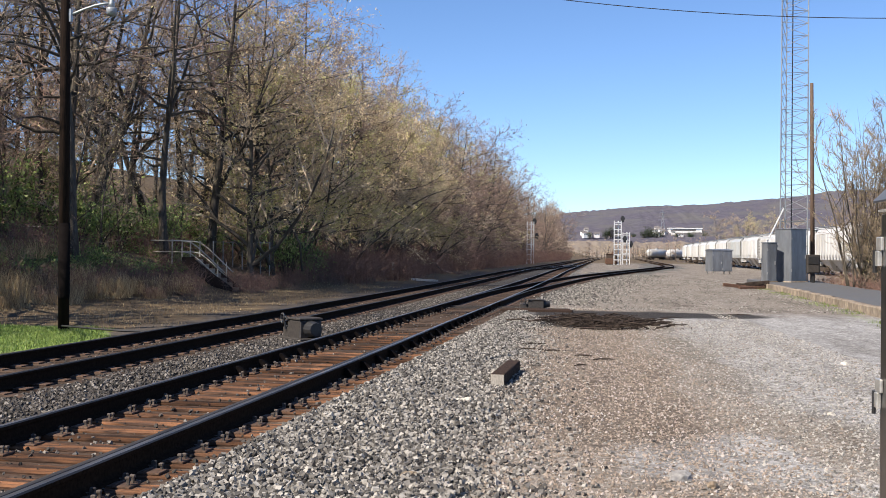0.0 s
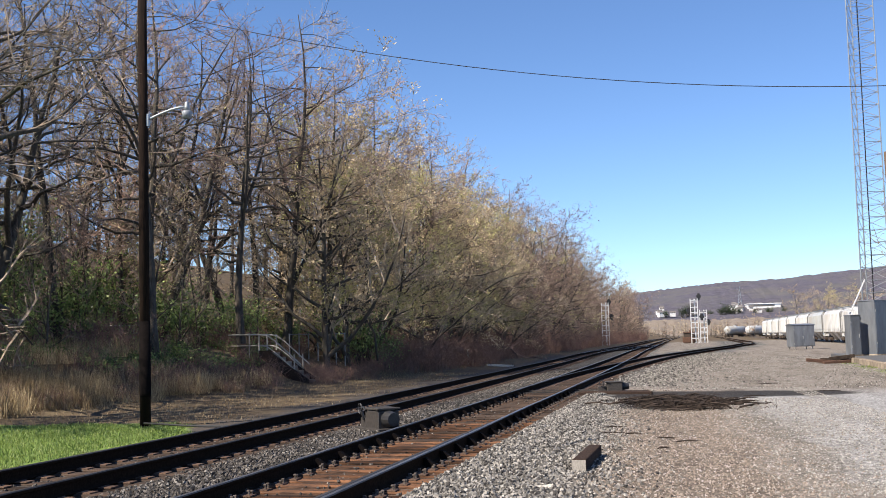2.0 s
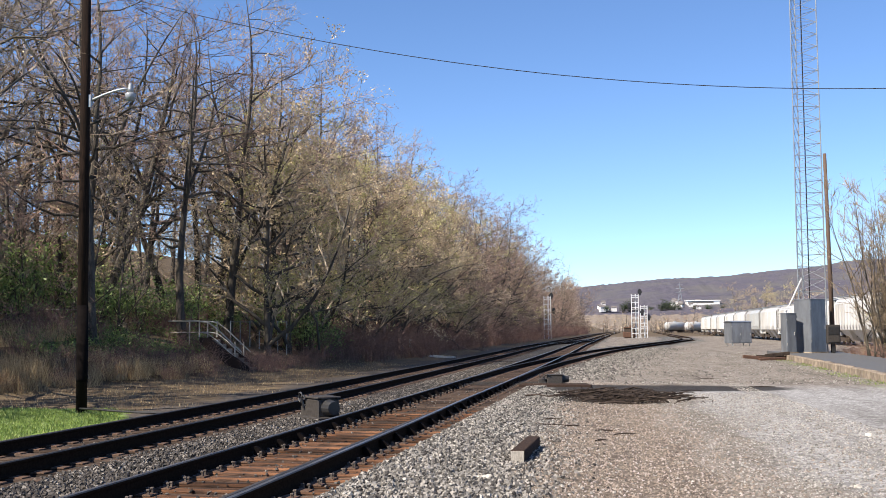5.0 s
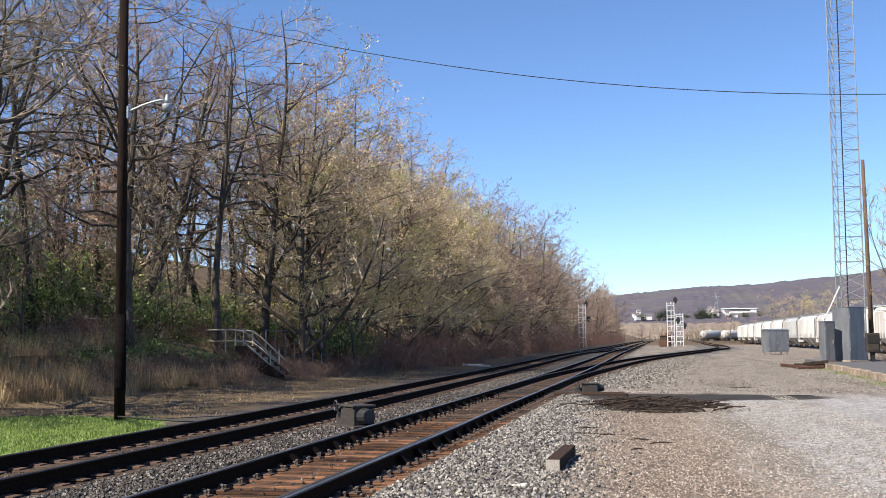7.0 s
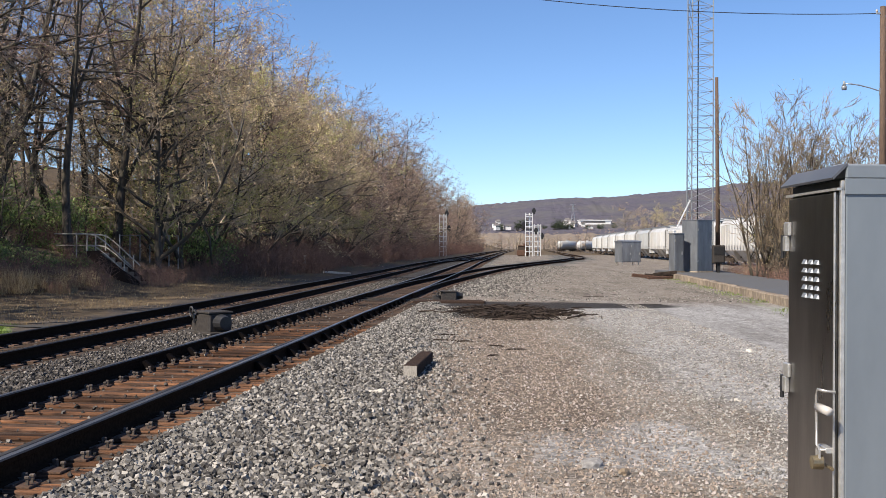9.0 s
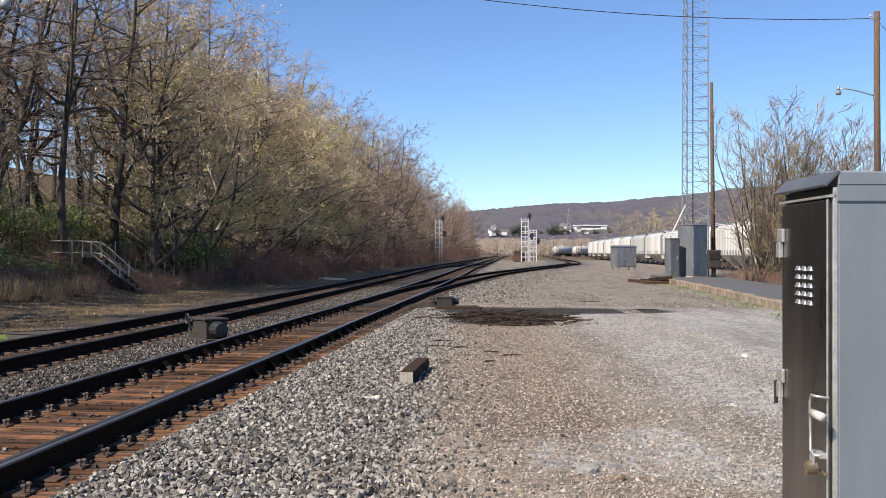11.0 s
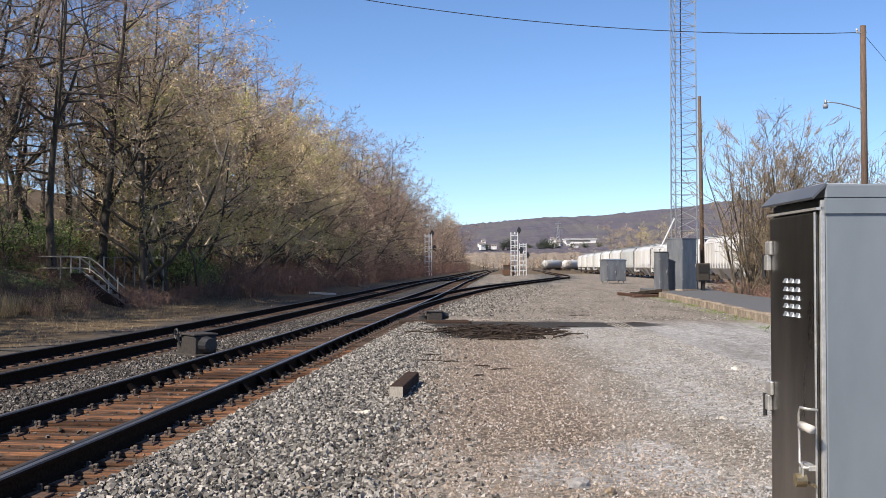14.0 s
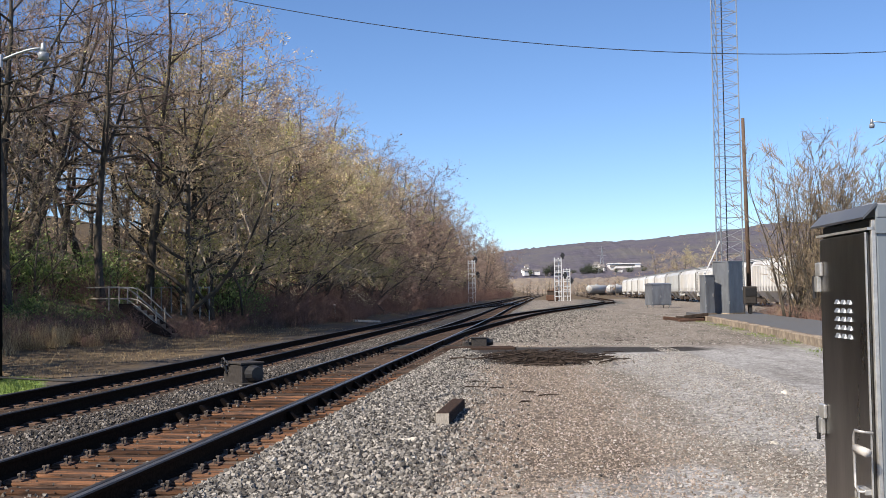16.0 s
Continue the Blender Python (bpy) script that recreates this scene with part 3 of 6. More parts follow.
def build_track(name, line, y0, y1, near_end, spike_end, label, rusty_end=0.0, pitch=0.495, shiny=False, spread_to=0.0):
    track = thing(name, pose(0, 0, 0), label, "railway track", "railway tracks")
    for side in (-0.755, 0.755):
        part("rail", rail_mesh("rail", line, side, stations(y0, y1), 0.0, shiny, None, (lambda y: 0.08 * (1 - smoothstep(spread_to - 9, spread_to, y))) if spread_to and side > 0 else None), None, track, "dark rusty steel rail with a worn shiny head")
    rest = Mesh()
    y = y0 + 0.3
    while y < y1 and y < 260:
        s = float(line(y + 0.5) - line(y - 0.5))
        turn = -math.degrees(math.atan(s)) + rng.uniform(-1.2, 1.2)
        at = pose(float(line(y)) + rng.uniform(-0.06, 0.06), y, 0.002 + rng.uniform(-0.006, 0.006), rng.uniform(-0.6, 0.6), 0, turn)
        if 5 < y < near_end:
            part("tie", rng.choice(TIE_MESHES)[0 if y < rusty_end + rng.uniform(-6, 6) else 1], None, track, at=at)
            for side in (-0.755, 0.755):
                pl = part("tie_plate", PLATE_MESH, None, track, at=pose(float(line(y)) + side + (0.11 if side > 0 and y < spread_to - 3 else 0.03), y - side * s, 0.006, 0, 0, -math.degrees(math.atan(s))))
                if y < spike_end:
                    for sx, sy in ((-0.185, 0.05), (-0.11, -0.05), (0.19, -0.05), (0.185, 0.052)):
                        if rng.random() < 0.93:
                            part("spike", SPIKE_MESH, None, pl, at=pose(sx, sy + rng.uniform(-0.01, 0.01), rng.uniform(-0.004, 0.022), rng.uniform(-7, 7), rng.uniform(-7, 7), 0 if sx < 0 else 180))
                    if rng.random() < 0.55:
                        part("rail_anchor", ANCHOR_MESH, None, pl, at=pose(0, 0.15, 0.03, 0, 0, 0))
        else:
            rest.add([tuple(at @ Vector(c)) for c in ((-1.3, -0.115, -0.1), (1.3, -0.115, -0.1), (1.3, 0.115, -0.1), (-1.3, 0.115, -0.1), (-1.3, -0.115, 0), (1.3, -0.115, 0), (1.3, 0.115, 0), (-1.3, 0.115, 0))], [(4, 5, 6, 7), (0, 1, 5, 4), (1, 2, 6, 5), (2, 3, 7, 6), (3, 0, 4, 7)])
        y += pitch * rng.uniform(0.95, 1.05)
    if rest.v:
        tagged(part("tie_row", rest, TIE_DARK, track), kind="stuff")
    return track


main_track = build_track("near_track", near_track, -40, 500, 120, 34, "main railway track with rust-stained timber ties", 22.0, shiny=True, spread_to=26.0)
part("switch_point", rail_mesh("switch_point", near_track, 0.757, stations(-40, 25.4), -0.004, False, lambda y: 0.08 + 0.9 * (1 - float(smoothstep(18, 25.4, y))), lambda y: 0.03 * float(smoothstep(18, 25.4, y))), None, main_track, "dark tapered switch point lying against the rail")
BRACE_MESH = Mesh().prism([(0.03, 0.0), (0.19, 0.0), (0.19, 0.03), (0.06, 0.125), (0.03, 0.125)], "y", -0.05, 0.05).data("rail_brace", TAR)
for yy in np.arange(15.0, 33.0, 0.99):
    for side, turned in ((0.755 + 0.08 * (1 - float(smoothstep(17, 26, yy))), 0), (-0.755, 180), (-0.70, 0)):
        part("rail_brace", BRACE_MESH, None, main_track, at=pose(float(near_track(yy)) + side, yy, 0.022, 0, 0, turned - 4))
build_track("far_track", far_track, -40, 500, 90, 0, "second railway track with dark rails and dusty ties")
side_track = build_track("siding_track", siding, 36, 480, 110, 0, "siding track that curves away from the main line")
crossover = through_points([100, 118, 135, 150, 172], [float(far_track(100)), float(far_track(118)) + 0.35, (float(far_track(135)) + float(near_track(135))) / 2, float(near_track(150)) - 0.7, float(near_track(172))])
cross = thing("crossover_track", pose(0, 0, 0), "crossover rails that link the two main tracks", "railway track", "railway tracks")
for side in (-0.755, 0.755):
    part("rail", rail_mesh("rail", crossover, side, stations(100, 172), 0.001), None, cross)


def stones(name, places, sizes, material, label, seed):
    """Loose angular stones in one mesh."""
    r = np.random.RandomState(seed)
    n = len(places)
    c = np.array([(-1, -1, -1), (1, -1, -1), (1, 1, -1), (-1, 1, -1), (-1, -1, 1), (1, -1, 1), (1, 1, 1), (-1, 1, 1)], float)
    v = c[None] * r.uniform(0.45, 1.0, (n, 8, 3)) * np.stack([sizes, sizes * r.uniform(0.6, 1, n), sizes * r.uniform(0.5, 0.9, n)], -1)[:, None]
    q = r.normal(size=(n, 4))
    q /= np.linalg.norm(q, axis=1, keepdims=True)
    w, a, b, d = q.T
    R = np.stack([1 - 2 * (b * b + d * d), 2 * (a * b - d * w), 2 * (a * d + b * w), 2 * (a * b + d * w), 1 - 2 * (a * a + d * d), 2 * (b * d - a * w), 2 * (a * d - b * w), 2 * (b * d + a * w), 1 - 2 * (a * a + b * b)], -1).reshape(n, 3, 3)
    v = np.einsum("nij,nkj->nki", R, v) + np.asarray(places)[:, None]
    f = np.array([(3, 2, 1, 0), (4, 5, 6, 7), (0, 1, 5, 4), (1, 2, 6, 5), (2, 3, 7, 6), (3, 0, 4, 7)])
    faces = (f[None] + (np.arange(n) * 8)[:, None, None]).reshape(-1, 4)
    me = bpy.data.meshes.new(name)
    me.from_pydata(v.reshape(-1, 3).tolist(), [], faces.tolist())
    me.materials.append(material)
    return tagged(new(name, me), label, "gravel", kind="stuff")


r = np.random.RandomState(2)


def strip(n, y0, y1, lo, hi, power=1.6):
    """Random places beside the near track, thicker towards the camera."""
    y = y0 + (y1 - y0) * r.rand(n) ** power
    u = r.rand(n)
    x = near_track(y) + lo(y) + (hi(y) - lo(y)) * u
    return x, y


def lay(x, y, size, sink=0.25):
    return np.stack([x, y, ground_z(x, y) + size * sink], -1)


def shoulder(y):
    return 3.3 - 0.055 * np.clip(y - 8, 0, 30)


x, y = strip(38000, 6.5, 34, lambda y: 1.32 + 0 * y, lambda y: shoulder(y) + 0.3 * np.sin(y * 1.7), 1.7)
size = r.uniform(0.013, 0.031, len(x))
P = lay(x, y, size, 0.4)
P[:, 2] += 0.035 * r.rand(len(x)) ** 1.5
stones("ballast_shoulder", P, size, BALLAST, "loose grey crushed-stone ballast beside the track", 1)
x, y = strip(16000, 8, 60, lambda y: -2.55 + 0 * y, lambda y: -1.3 + 0 * y, 1.5)
size = r.uniform(0.014, 0.03, len(x))
stones("ballast_between_tracks", lay(x, y, size, 0.5), size, BALLAST_DIRTY, "dirty grey ballast heaped between the two tracks", 2)
x, y = strip(2200, 7, 40, lambda y: -1.15 + 0 * y, lambda y: 1.25 + 0 * y, 1.6)
size = r.uniform(0.008, 0.026, len(x))
P = lay(x, y, size, 0.3)
P[:, 2] = np.where(r.rand(len(x)) < 0.35, 0.006, -0.018)
stones("crib_stones", P, size, BALLAST_DIRTY, "small dusty stones lying between the ties", 3)
x, y = strip(5000, 12, 60, lambda y: -5.2 + 0 * y, lambda y: -2.7 + 0 * y, 1.5)
size = r.uniform(0.012, 0.028, len(x))
stones("far_crib_stones", lay(x, y, size, 0.4), size, BALLAST_DIRTY, "dusty stones between the ties of the far track", 4)


def pebbles(name, x, y, size, material, label, seed):
    """Half-sunk pebbles, each a low uneven heap of five corners."""
    q = np.random.RandomState(seed)
    n = len(x)
    z = ground_z(x, y)
    a = q.uniform(0, 6.283, (n, 1)) + np.array([0, 1.57, 3.14, 4.71]) + q.uniform(-0.4, 0.4, (n, 4))
    d = size[:, None] * q.uniform(0.6, 1.1, (n, 4))
    base = np.stack([x[:, None] + d * np.cos(a), y[:, None] + d * np.sin(a), np.repeat(z[:, None] - 0.003, 4, 1) + size[:, None] * q.uniform(0, 0.5, (n, 4))], -1)
    apex = np.stack([x + size * q.uniform(-0.4, 0.4, n), y + size * q.uniform(-0.4, 0.4, n), z + size * q.uniform(0.7, 1.2, n)], -1)
    v = np.concatenate([base, apex[:, None]], 1).reshape(-1, 3)
    f = (np.array([(0, 1, 4), (1, 2, 4), (2, 3, 4), (3, 0, 4)])[None] + (np.arange(n) * 5)[:, None, None]).reshape(-1, 3)
    me = bpy.data.meshes.new(name)
    me.from_pydata(v.tolist(), [], f.tolist())
    me.materials.append(material)
    return tagged(new(name, me), label, "gravel", kind="stuff")


x, y = strip(115000, 6.5, 36, lambda y: shoulder(y) - 1.0, lambda y: shoulder(y) + 6.0, 1.7)
size = 0.006 + 0.02 * r.rand(len(x)) ** 2.8
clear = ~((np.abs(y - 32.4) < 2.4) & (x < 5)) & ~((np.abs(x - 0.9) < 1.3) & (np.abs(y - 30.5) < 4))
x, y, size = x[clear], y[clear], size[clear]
tan = r.rand(len(x)) < np.exp(-(((x - 0.5 - 0.02 * y) / 1.5) ** 4)) * 0.8 + 0.12
pebbles("lot_pebbles", x[tan], y[tan], size[tan], PEBBLE, "tan and pale pebbles scattered over the dirt lot", 5)
pebbles("lot_grey_gravel", x[~tan], y[~tan], size[~tan], LOT_GREY, "fine grey gravel scattered over the dirt lot", 7)
y = 6.5 + 25 * r.rand(9000) ** 1.6
x = near_track(y) + shoulder(y) - 0.3 + np.abs(r.normal(0, 0.55, len(y)))
size = r.uniform(0.012, 0.027, len(x))
stones("stray_ballast", lay(x, y, size, 0.35), size, BALLAST, "stray ballast stones thinning out over the lot", 8)
yy = 38 + 60 * r.rand(6000)
xx = siding(yy) + r.uniform(1.0, 2.6, len(yy)) + np.abs(r.normal(0, 1.3, len(yy)))
size = r.uniform(0.02, 0.045, len(yy))
stones("siding_ballast", lay(xx, yy, size, 0.4), size, BALLAST, "pale grey ballast along the siding", 6)
yy = 35 + 45 * r.rand(16000) ** 1.4
xx = siding(yy) + 2.5 + (15 - siding(yy) - 2.5) * r.rand(len(yy))
size = 0.012 + 0.03 * r.rand(len(yy)) ** 2.2
keep = (xx > siding(yy) + 2.0) & (xx < 11.5 + 0.02 * yy)
xx, yy, size = xx[keep], yy[keep], size[keep]
dusky = r.rand(len(xx)) < 0.4
pebbles("far_lot_gravel", xx[~dusky], yy[~dusky], size[~dusky], LOT_GREY, "grey gravel scattered over the far part of the lot", 9)
pebbles("far_lot_clods", xx[dusky], yy[dusky], size[dusky], BALLAST_DIRTY, "dark clods scattered over the far part of the lot", 10)

# ---- trees ----


def grow_tree(seed, height, radius, limbs=16, start=0.3, steep=0.75, subs=6, twigs=5, fine=4, lean=0.05, stems=1, reach=0.34, bends=5, sides=5, leaders=0, narrow=0.45, crook=0.36, splay=0.9):
    """A bare tree: the trunk, its leaders and limbs, the crown of twigs, and the twig ends."""
    q = random.Random(seed)
    wood, crown, ends = Mesh(), Mesh(), []

    def vec(s=1.0):
        return Vector((q.uniform(-s, s), q.uniform(-s, s), q.uniform(-s, s)))

    def path(p, d, length, n, wander, lift):
        pts = [p.copy()]
        for _ in range(n):
            d = (d + vec(wander) + Vector((0, 0, lift))).normalized()
            p = p + d * (length / n)
            pts.append(p.copy())
        return pts

    def along(pts, radii, u):
        n = len(pts) - 1
        i = min(int(u * n), n - 1)
        w = u * n - i
        return pts[i].lerp(pts[i + 1], w), radii[i] * (1 - w) + radii[i + 1] * w

    axes = []
    for stem in range(stems):
        out = Vector((q.uniform(-1, 1), q.uniform(-1, 1), 0)) * (lean if stems == 1 else 0.35)
        base = Vector((0, 0, -0.4)) if stems == 1 else Vector((q.uniform(-0.5, 0.5), q.uniform(-0.5, 0.5), -0.2))
        h = height * (1 if stems == 1 else q.uniform(0.6, 1.0))
        rad = radius if stems == 1 else radius * q.uniform(0.5, 1.0)
        n = 9
        trunk = path(base, (Vector((0, 0, 1)) + out).normalized(), h * (0.9 if leaders else 1.0), n, 0.1 if leaders else 0.07, 0.04)
        radii = [rad * (1.25 if i == 0 else 1.0) * (1 - 0.93 * (i / n) ** 0.9) for i in range(n + 1)]
        wood.tube(trunk, radii, 7)
        axes.append((trunk, radii, h, limbs, start))
        for k in range(leaders):
            u = q.uniform(0.18, 0.5)
            p, rr = along(trunk, radii, u)
            a = q.uniform(0, 6.283)
            d = Vector((math.cos(a), math.sin(a), q.uniform(1.0, 2.2))).normalized()
            fork = path(p, d, h * (1 - u) * q.uniform(0.7, 0.95), 8, 0.17, 0.07)
            fr = [rr * q.uniform(0.6, 0.8) * (1 - 0.9 * i / 8) for i in range(9)]
            fr.sort(reverse=True)
            wood.tube(fork, fr, 6, False)
            axes.append((fork, fr, h, int(limbs * 0.6), 0.2))
    for axis, radii, h, count, low in axes:
        for k in range(count):
            u = low + (1 - low) * ((k + q.random()) / count)
            p, rr = along(axis, radii, u)
            a = q.uniform(0, 6.283)
            tilt = steep * q.uniform(0.3, 1.25)
            d = Vector((math.cos(a), math.sin(a), tilt)).normalized()
            length = h * reach * (1.1 - narrow * u) * q.uniform(0.5, 1.2)
            lr = min(rr * 0.7, 0.026 + 0.018 * length)
            limb = path(p, d, length, bends, crook, 0.04)
            wood.tube(limb, [lr * (1 - 0.8 * j / bends) for j in range(bends + 1)], sides, False)
            for s in range(subs):
                v = q.uniform(0.2, 1.0)
                j = min(int(v * bends), bends - 1)
                sp = limb[j].lerp(limb[j + 1], v * bends - j)
                sd = ((limb[j + 1] - limb[j]).normalized() + vec(splay) + Vector((0, 0, 0.12))).normalized()
                sl = length * q.uniform(0.25, 0.5) * (1.2 - 0.4 * v)
                sub = path(sp, sd, sl, 3, crook * 0.7, 0.03)
                sr = max(0.012, lr * 0.42)
                crown.tube(sub, [sr, sr * 0.75, sr * 0.55, sr * 0.3], 3, False)
                for _ in range(twigs):
                    v2 = q.uniform(0.2, 1.0)
                    j2 = min(int(v2 * 3), 2)
                    tp = sub[j2].lerp(sub[j2 + 1], v2 * 3 - j2)
                    td = ((sub[j2 + 1] - sub[j2]).normalized() + vec(splay) + Vector((0, 0, 0.12))).normalized()
                    tl = q.uniform(0.35, 0.95) * min(1.3, 0.5 + sl * 0.3)
                    te = tp + td * tl
                    crown.cone(tp, te, max(0.012, sr * 0.5))
                    ends.append(te)
                    for _ in range(fine):
                        fp = tp.lerp(te, q.uniform(0.2, 0.9))
                        fe = fp + (td + vec(splay)).normalized() * tl * q.uniform(0.3, 0.7)
                        crown.sliver(fp, fe, 0.010)
                        ends.append(fe)
    return wood, crown, ends


def flecks(points, seed, count, lo, hi, jitter):
    """Small leaves or buds round the twig ends."""
    q = np.random.RandomState(seed)
    c = np.array([tuple(p) for p in points])[q.randint(0, len(points), count)] + q.normal(0, jitter, (count, 3))
    a, b = q.normal(size=(2, count, 3))
    s = q.uniform(lo, hi, (count, 1))
    a *= s / np.linalg.norm(a, axis=1, keepdims=True)
    b *= 0.55 * s / np.linalg.norm(b, axis=1, keepdims=True)
    v = np.stack([c - a, c + b, c + a, c - b], 1).reshape(-1, 3)
    m = Mesh()
    m.v = [tuple(p) for p in v.tolist()]
    m.f = [(4 * i, 4 * i + 1, 4 * i + 2, 4 * i + 3) for i in range(count)]
    m.mi = [0] * count
    return m


def tree_kind(name, seed, twig, bud, buds, size, label, **how):
    wood, crown, ends = grow_tree(seed, **how)
    kit = [("trunk", wood.data("trunk", BARK, smooth=True)), ("crown", crown.data("crown", twig))]
    if buds:
        kit.append(("budding", flecks(ends, seed, buds, size * 0.5, size, 0.12).data("budding", bud)))
    return name, label, kit


def plant(kind, m, group):
    name, label, kit = kind
    ob = thing(name, m, label, "tree", group)
    for key, me in kit:
        pt = part(key, me, None, ob)
        if key == "budding" or name == "sapling":
            tagged(pt, kind="stuff")
    return ob


TALL = [
    tree_kind("bare_tree", 11, TWIG, BUD_TAN, 350, 0.06, "tall bare grey-brown woodland tree in early spring", height=19, radius=0.25, limbs=15, start=0.28, steep=0.4, subs=6, twigs=5, fine=2, reach=0.27, leaders=2),
    tree_kind("bare_tree", 12, TWIG, BUD_OLIVE, 500, 0.06, "tall slender bare tree with olive buds", height=19, radius=0.21, limbs=15, start=0.36, steep=0.5, subs=6, twigs=5, fine=2, reach=0.25, leaders=1),
    tree_kind("bare_tree", 13, TWIG_RED, BUD_RED, 350, 0.06, "bare tree with reddish twigs and swelling buds", height=17, radius=0.22, limbs=15, start=0.25, steep=0.35, subs=6, twigs=5, fine=2, reach=0.28, leaders=2),
    tree_kind("bare_tree", 14, TWIG, BUD_TAN, 350, 0.06, "leaning bare tree with a dark forked trunk", height=17, radius=0.28, limbs=14, start=0.22, steep=0.3, subs=6, twigs=5, fine=2, lean=0.32, reach=0.30, leaders=3),
]
BUDDING = [
    tree_kind("budding_tree", 21, TWIG_PALE, BUD_TAN, 9000, 0.085, "broad tree hazy with tan-orange spring buds", height=11, radius=0.17, limbs=26, start=0.05, steep=0.55, subs=6, twigs=4, fine=3, reach=0.52),
    tree_kind("budding_tree", 22, TWIG_PALE, BUD_OLIVE, 9000, 0.085, "broad tree hazy with olive-yellow spring buds", height=10.5, radius=0.16, limbs=26, start=0.05, steep=0.6, subs=6, twigs=4, fine=3, reach=0.52),
    tree_kind("budding_tree", 23, TWIG_RED, BUD_RED, 5500, 0.075, "broad reddish-brown budding tree at the wood's edge", height=11, radius=0.16, limbs=26, start=0.05, steep=0.55, subs=6, twigs=4, fine=3, reach=0.5),
]
HAZY = [
    tree_kind("budding_tree", 24, TWIG_PALE, BUD_TAN, 1500, 0.11, "tan budding tree along the line", height=14, radius=0.17, limbs=20, start=0.06, steep=0.5, subs=5, twigs=4, fine=3, reach=0.36, bends=3, sides=3),
    tree_kind("budding_tree", 28, TWIG_PALE, BUD_OLIVE, 1300, 0.11, "olive budding tree along the line", height=13, radius=0.16, limbs=20, start=0.06, steep=0.5, subs=5, twigs=4, fine=3, reach=0.36, bends=3, sides=3),
]
LIGHT = [
    tree_kind("bare_tree", 31, TWIG, BUD_TAN, 420, 0.09, "bare tree deep in the wood", height=18, radius=0.2, limbs=14, start=0.25, subs=5, twigs=5, fine=3, reach=0.36, bends=3, sides=3),
    tree_kind("bare_tree", 32, TWIG_RED, BUD_RED, 420, 0.09, "bare reddish tree deep in the wood", height=17, radius=0.18, limbs=14, start=0.22, subs=5, twigs=5, fine=3, reach=0.38, bends=3, sides=3),
    tree_kind("bare_tree", 33, TWIG, BUD_OLIVE, 420, 0.09, "bare greyish tree along the line", height=16, radius=0.17, limbs=14, start=0.2, subs=5, twigs=5, fine=3, reach=0.4, bends=3, sides=3),
]


DUSK = [
    tree_kind("bare_tree", 34, TWIG_DUSK, BUD_RED, 500, 0.10, "dusky brown bare tree far along the line", height=16, radius=0.19, limbs=22, start=0.12, steep=0.5, subs=5, twigs=5, fine=3, reach=0.27, bends=3, sides=3, leaders=1),
    tree_kind("bare_tree", 35, TWIG_DUSK, BUD_TAN, 500, 0.10, "broad dusky tree far along the line", height=14, radius=0.19, limbs=24, start=0.08, steep=0.45, subs=5, twigs=5, fine=3, reach=0.32, bends=3, sides=3, leaders=1),
]


def spot(x, y, scale=1.0, turn=0.0, sink=0.0):
    return pose(x, y, float(ground_z(x, y)) - sink, 0, 0, turn) @ Matrix.Diagonal((scale, scale, scale, 1))


q = random.Random(8)
GROUP = "trees of the wood"
SAPLINGS = [
    tree_kind("sapling", 25, TWIG, BUD_TAN, 400, 0.07, "dense tan-twigged sapling at the wood's edge", height=6.5, radius=0.06, limbs=16, start=0.06, steep=0.9, subs=4, twigs=4, fine=3, reach=0.42, bends=3, sides=3),
    tree_kind("sapling", 26, TWIG_RED, BUD_RED, 350, 0.065, "dense reddish sapling at the wood's edge", height=5.5, radius=0.055, limbs=16, start=0.05, steep=0.9, subs=4, twigs=4, fine=3, reach=0.45, bends=3, sides=3),
    tree_kind("sapling", 27, TWIG, BUD_OLIVE, 400, 0.07, "dense olive-budded sapling at the wood's edge", height=7.5, radius=0.06, limbs=16, start=0.08, steep=1.0, subs=4, twigs=4, fine=3, reach=0.38, bends=3, sides=3),
]
SAPLINGS_DUSK = [tree_kind("sapling", 29, TWIG_DUSK, BUD_RED, 300, 0.08, "dense dusky sapling along the line", height=7.0, radius=0.06, limbs=18, start=0.04, steep=0.7, subs=4, twigs=4, fine=3, reach=0.45, bends=3, sides=3)]
# edge of the wood, near part: tall trees, with broad budding trees before them farther on
y = 29.0
while y < 112:
    edge = float(brush_line(y))
    for u0, u1 in ((3, 7), (7, 13)):
        if q.random() < (0.85 if y < 52 else 0.75 if u0 > 5 else 0.25):
            plant(q.choice(TALL), spot(edge - q.uniform(u0, u1), y + q.uniform(-1.2, 1.2), q.uniform(0.9, 1.16) * (1.0 if y < 60 else 0.92), q.uniform(0, 360)), GROUP)
    y += 2.7
y = 51.0
for k in range(17):
    edge = float(brush_line(y))
    plant(BUDDING[(0, 1, 0, 1, 2, 1, 0)[k % 7]], spot(edge - q.uniform(1.6, 4.2), y, q.uniform(0.95, 1.22), q.uniform(0, 360), 0.4), "budding trees at the wood's edge")
    y += 3.6
plant(TALL[3], spot(-18.6, 27.2, 0.95, 200), GROUP)
plant(TALL[0], spot(-22.5, 29.5, 0.9, 80), GROUP)
# trees beside the lawn whose limbs reach over it
plant(TALL[3], spot(-16.8, 22.0, 0.95, 40), GROUP)
plant(TALL[0], spot(-20.5, 18.5, 0.9, 150), GROUP)
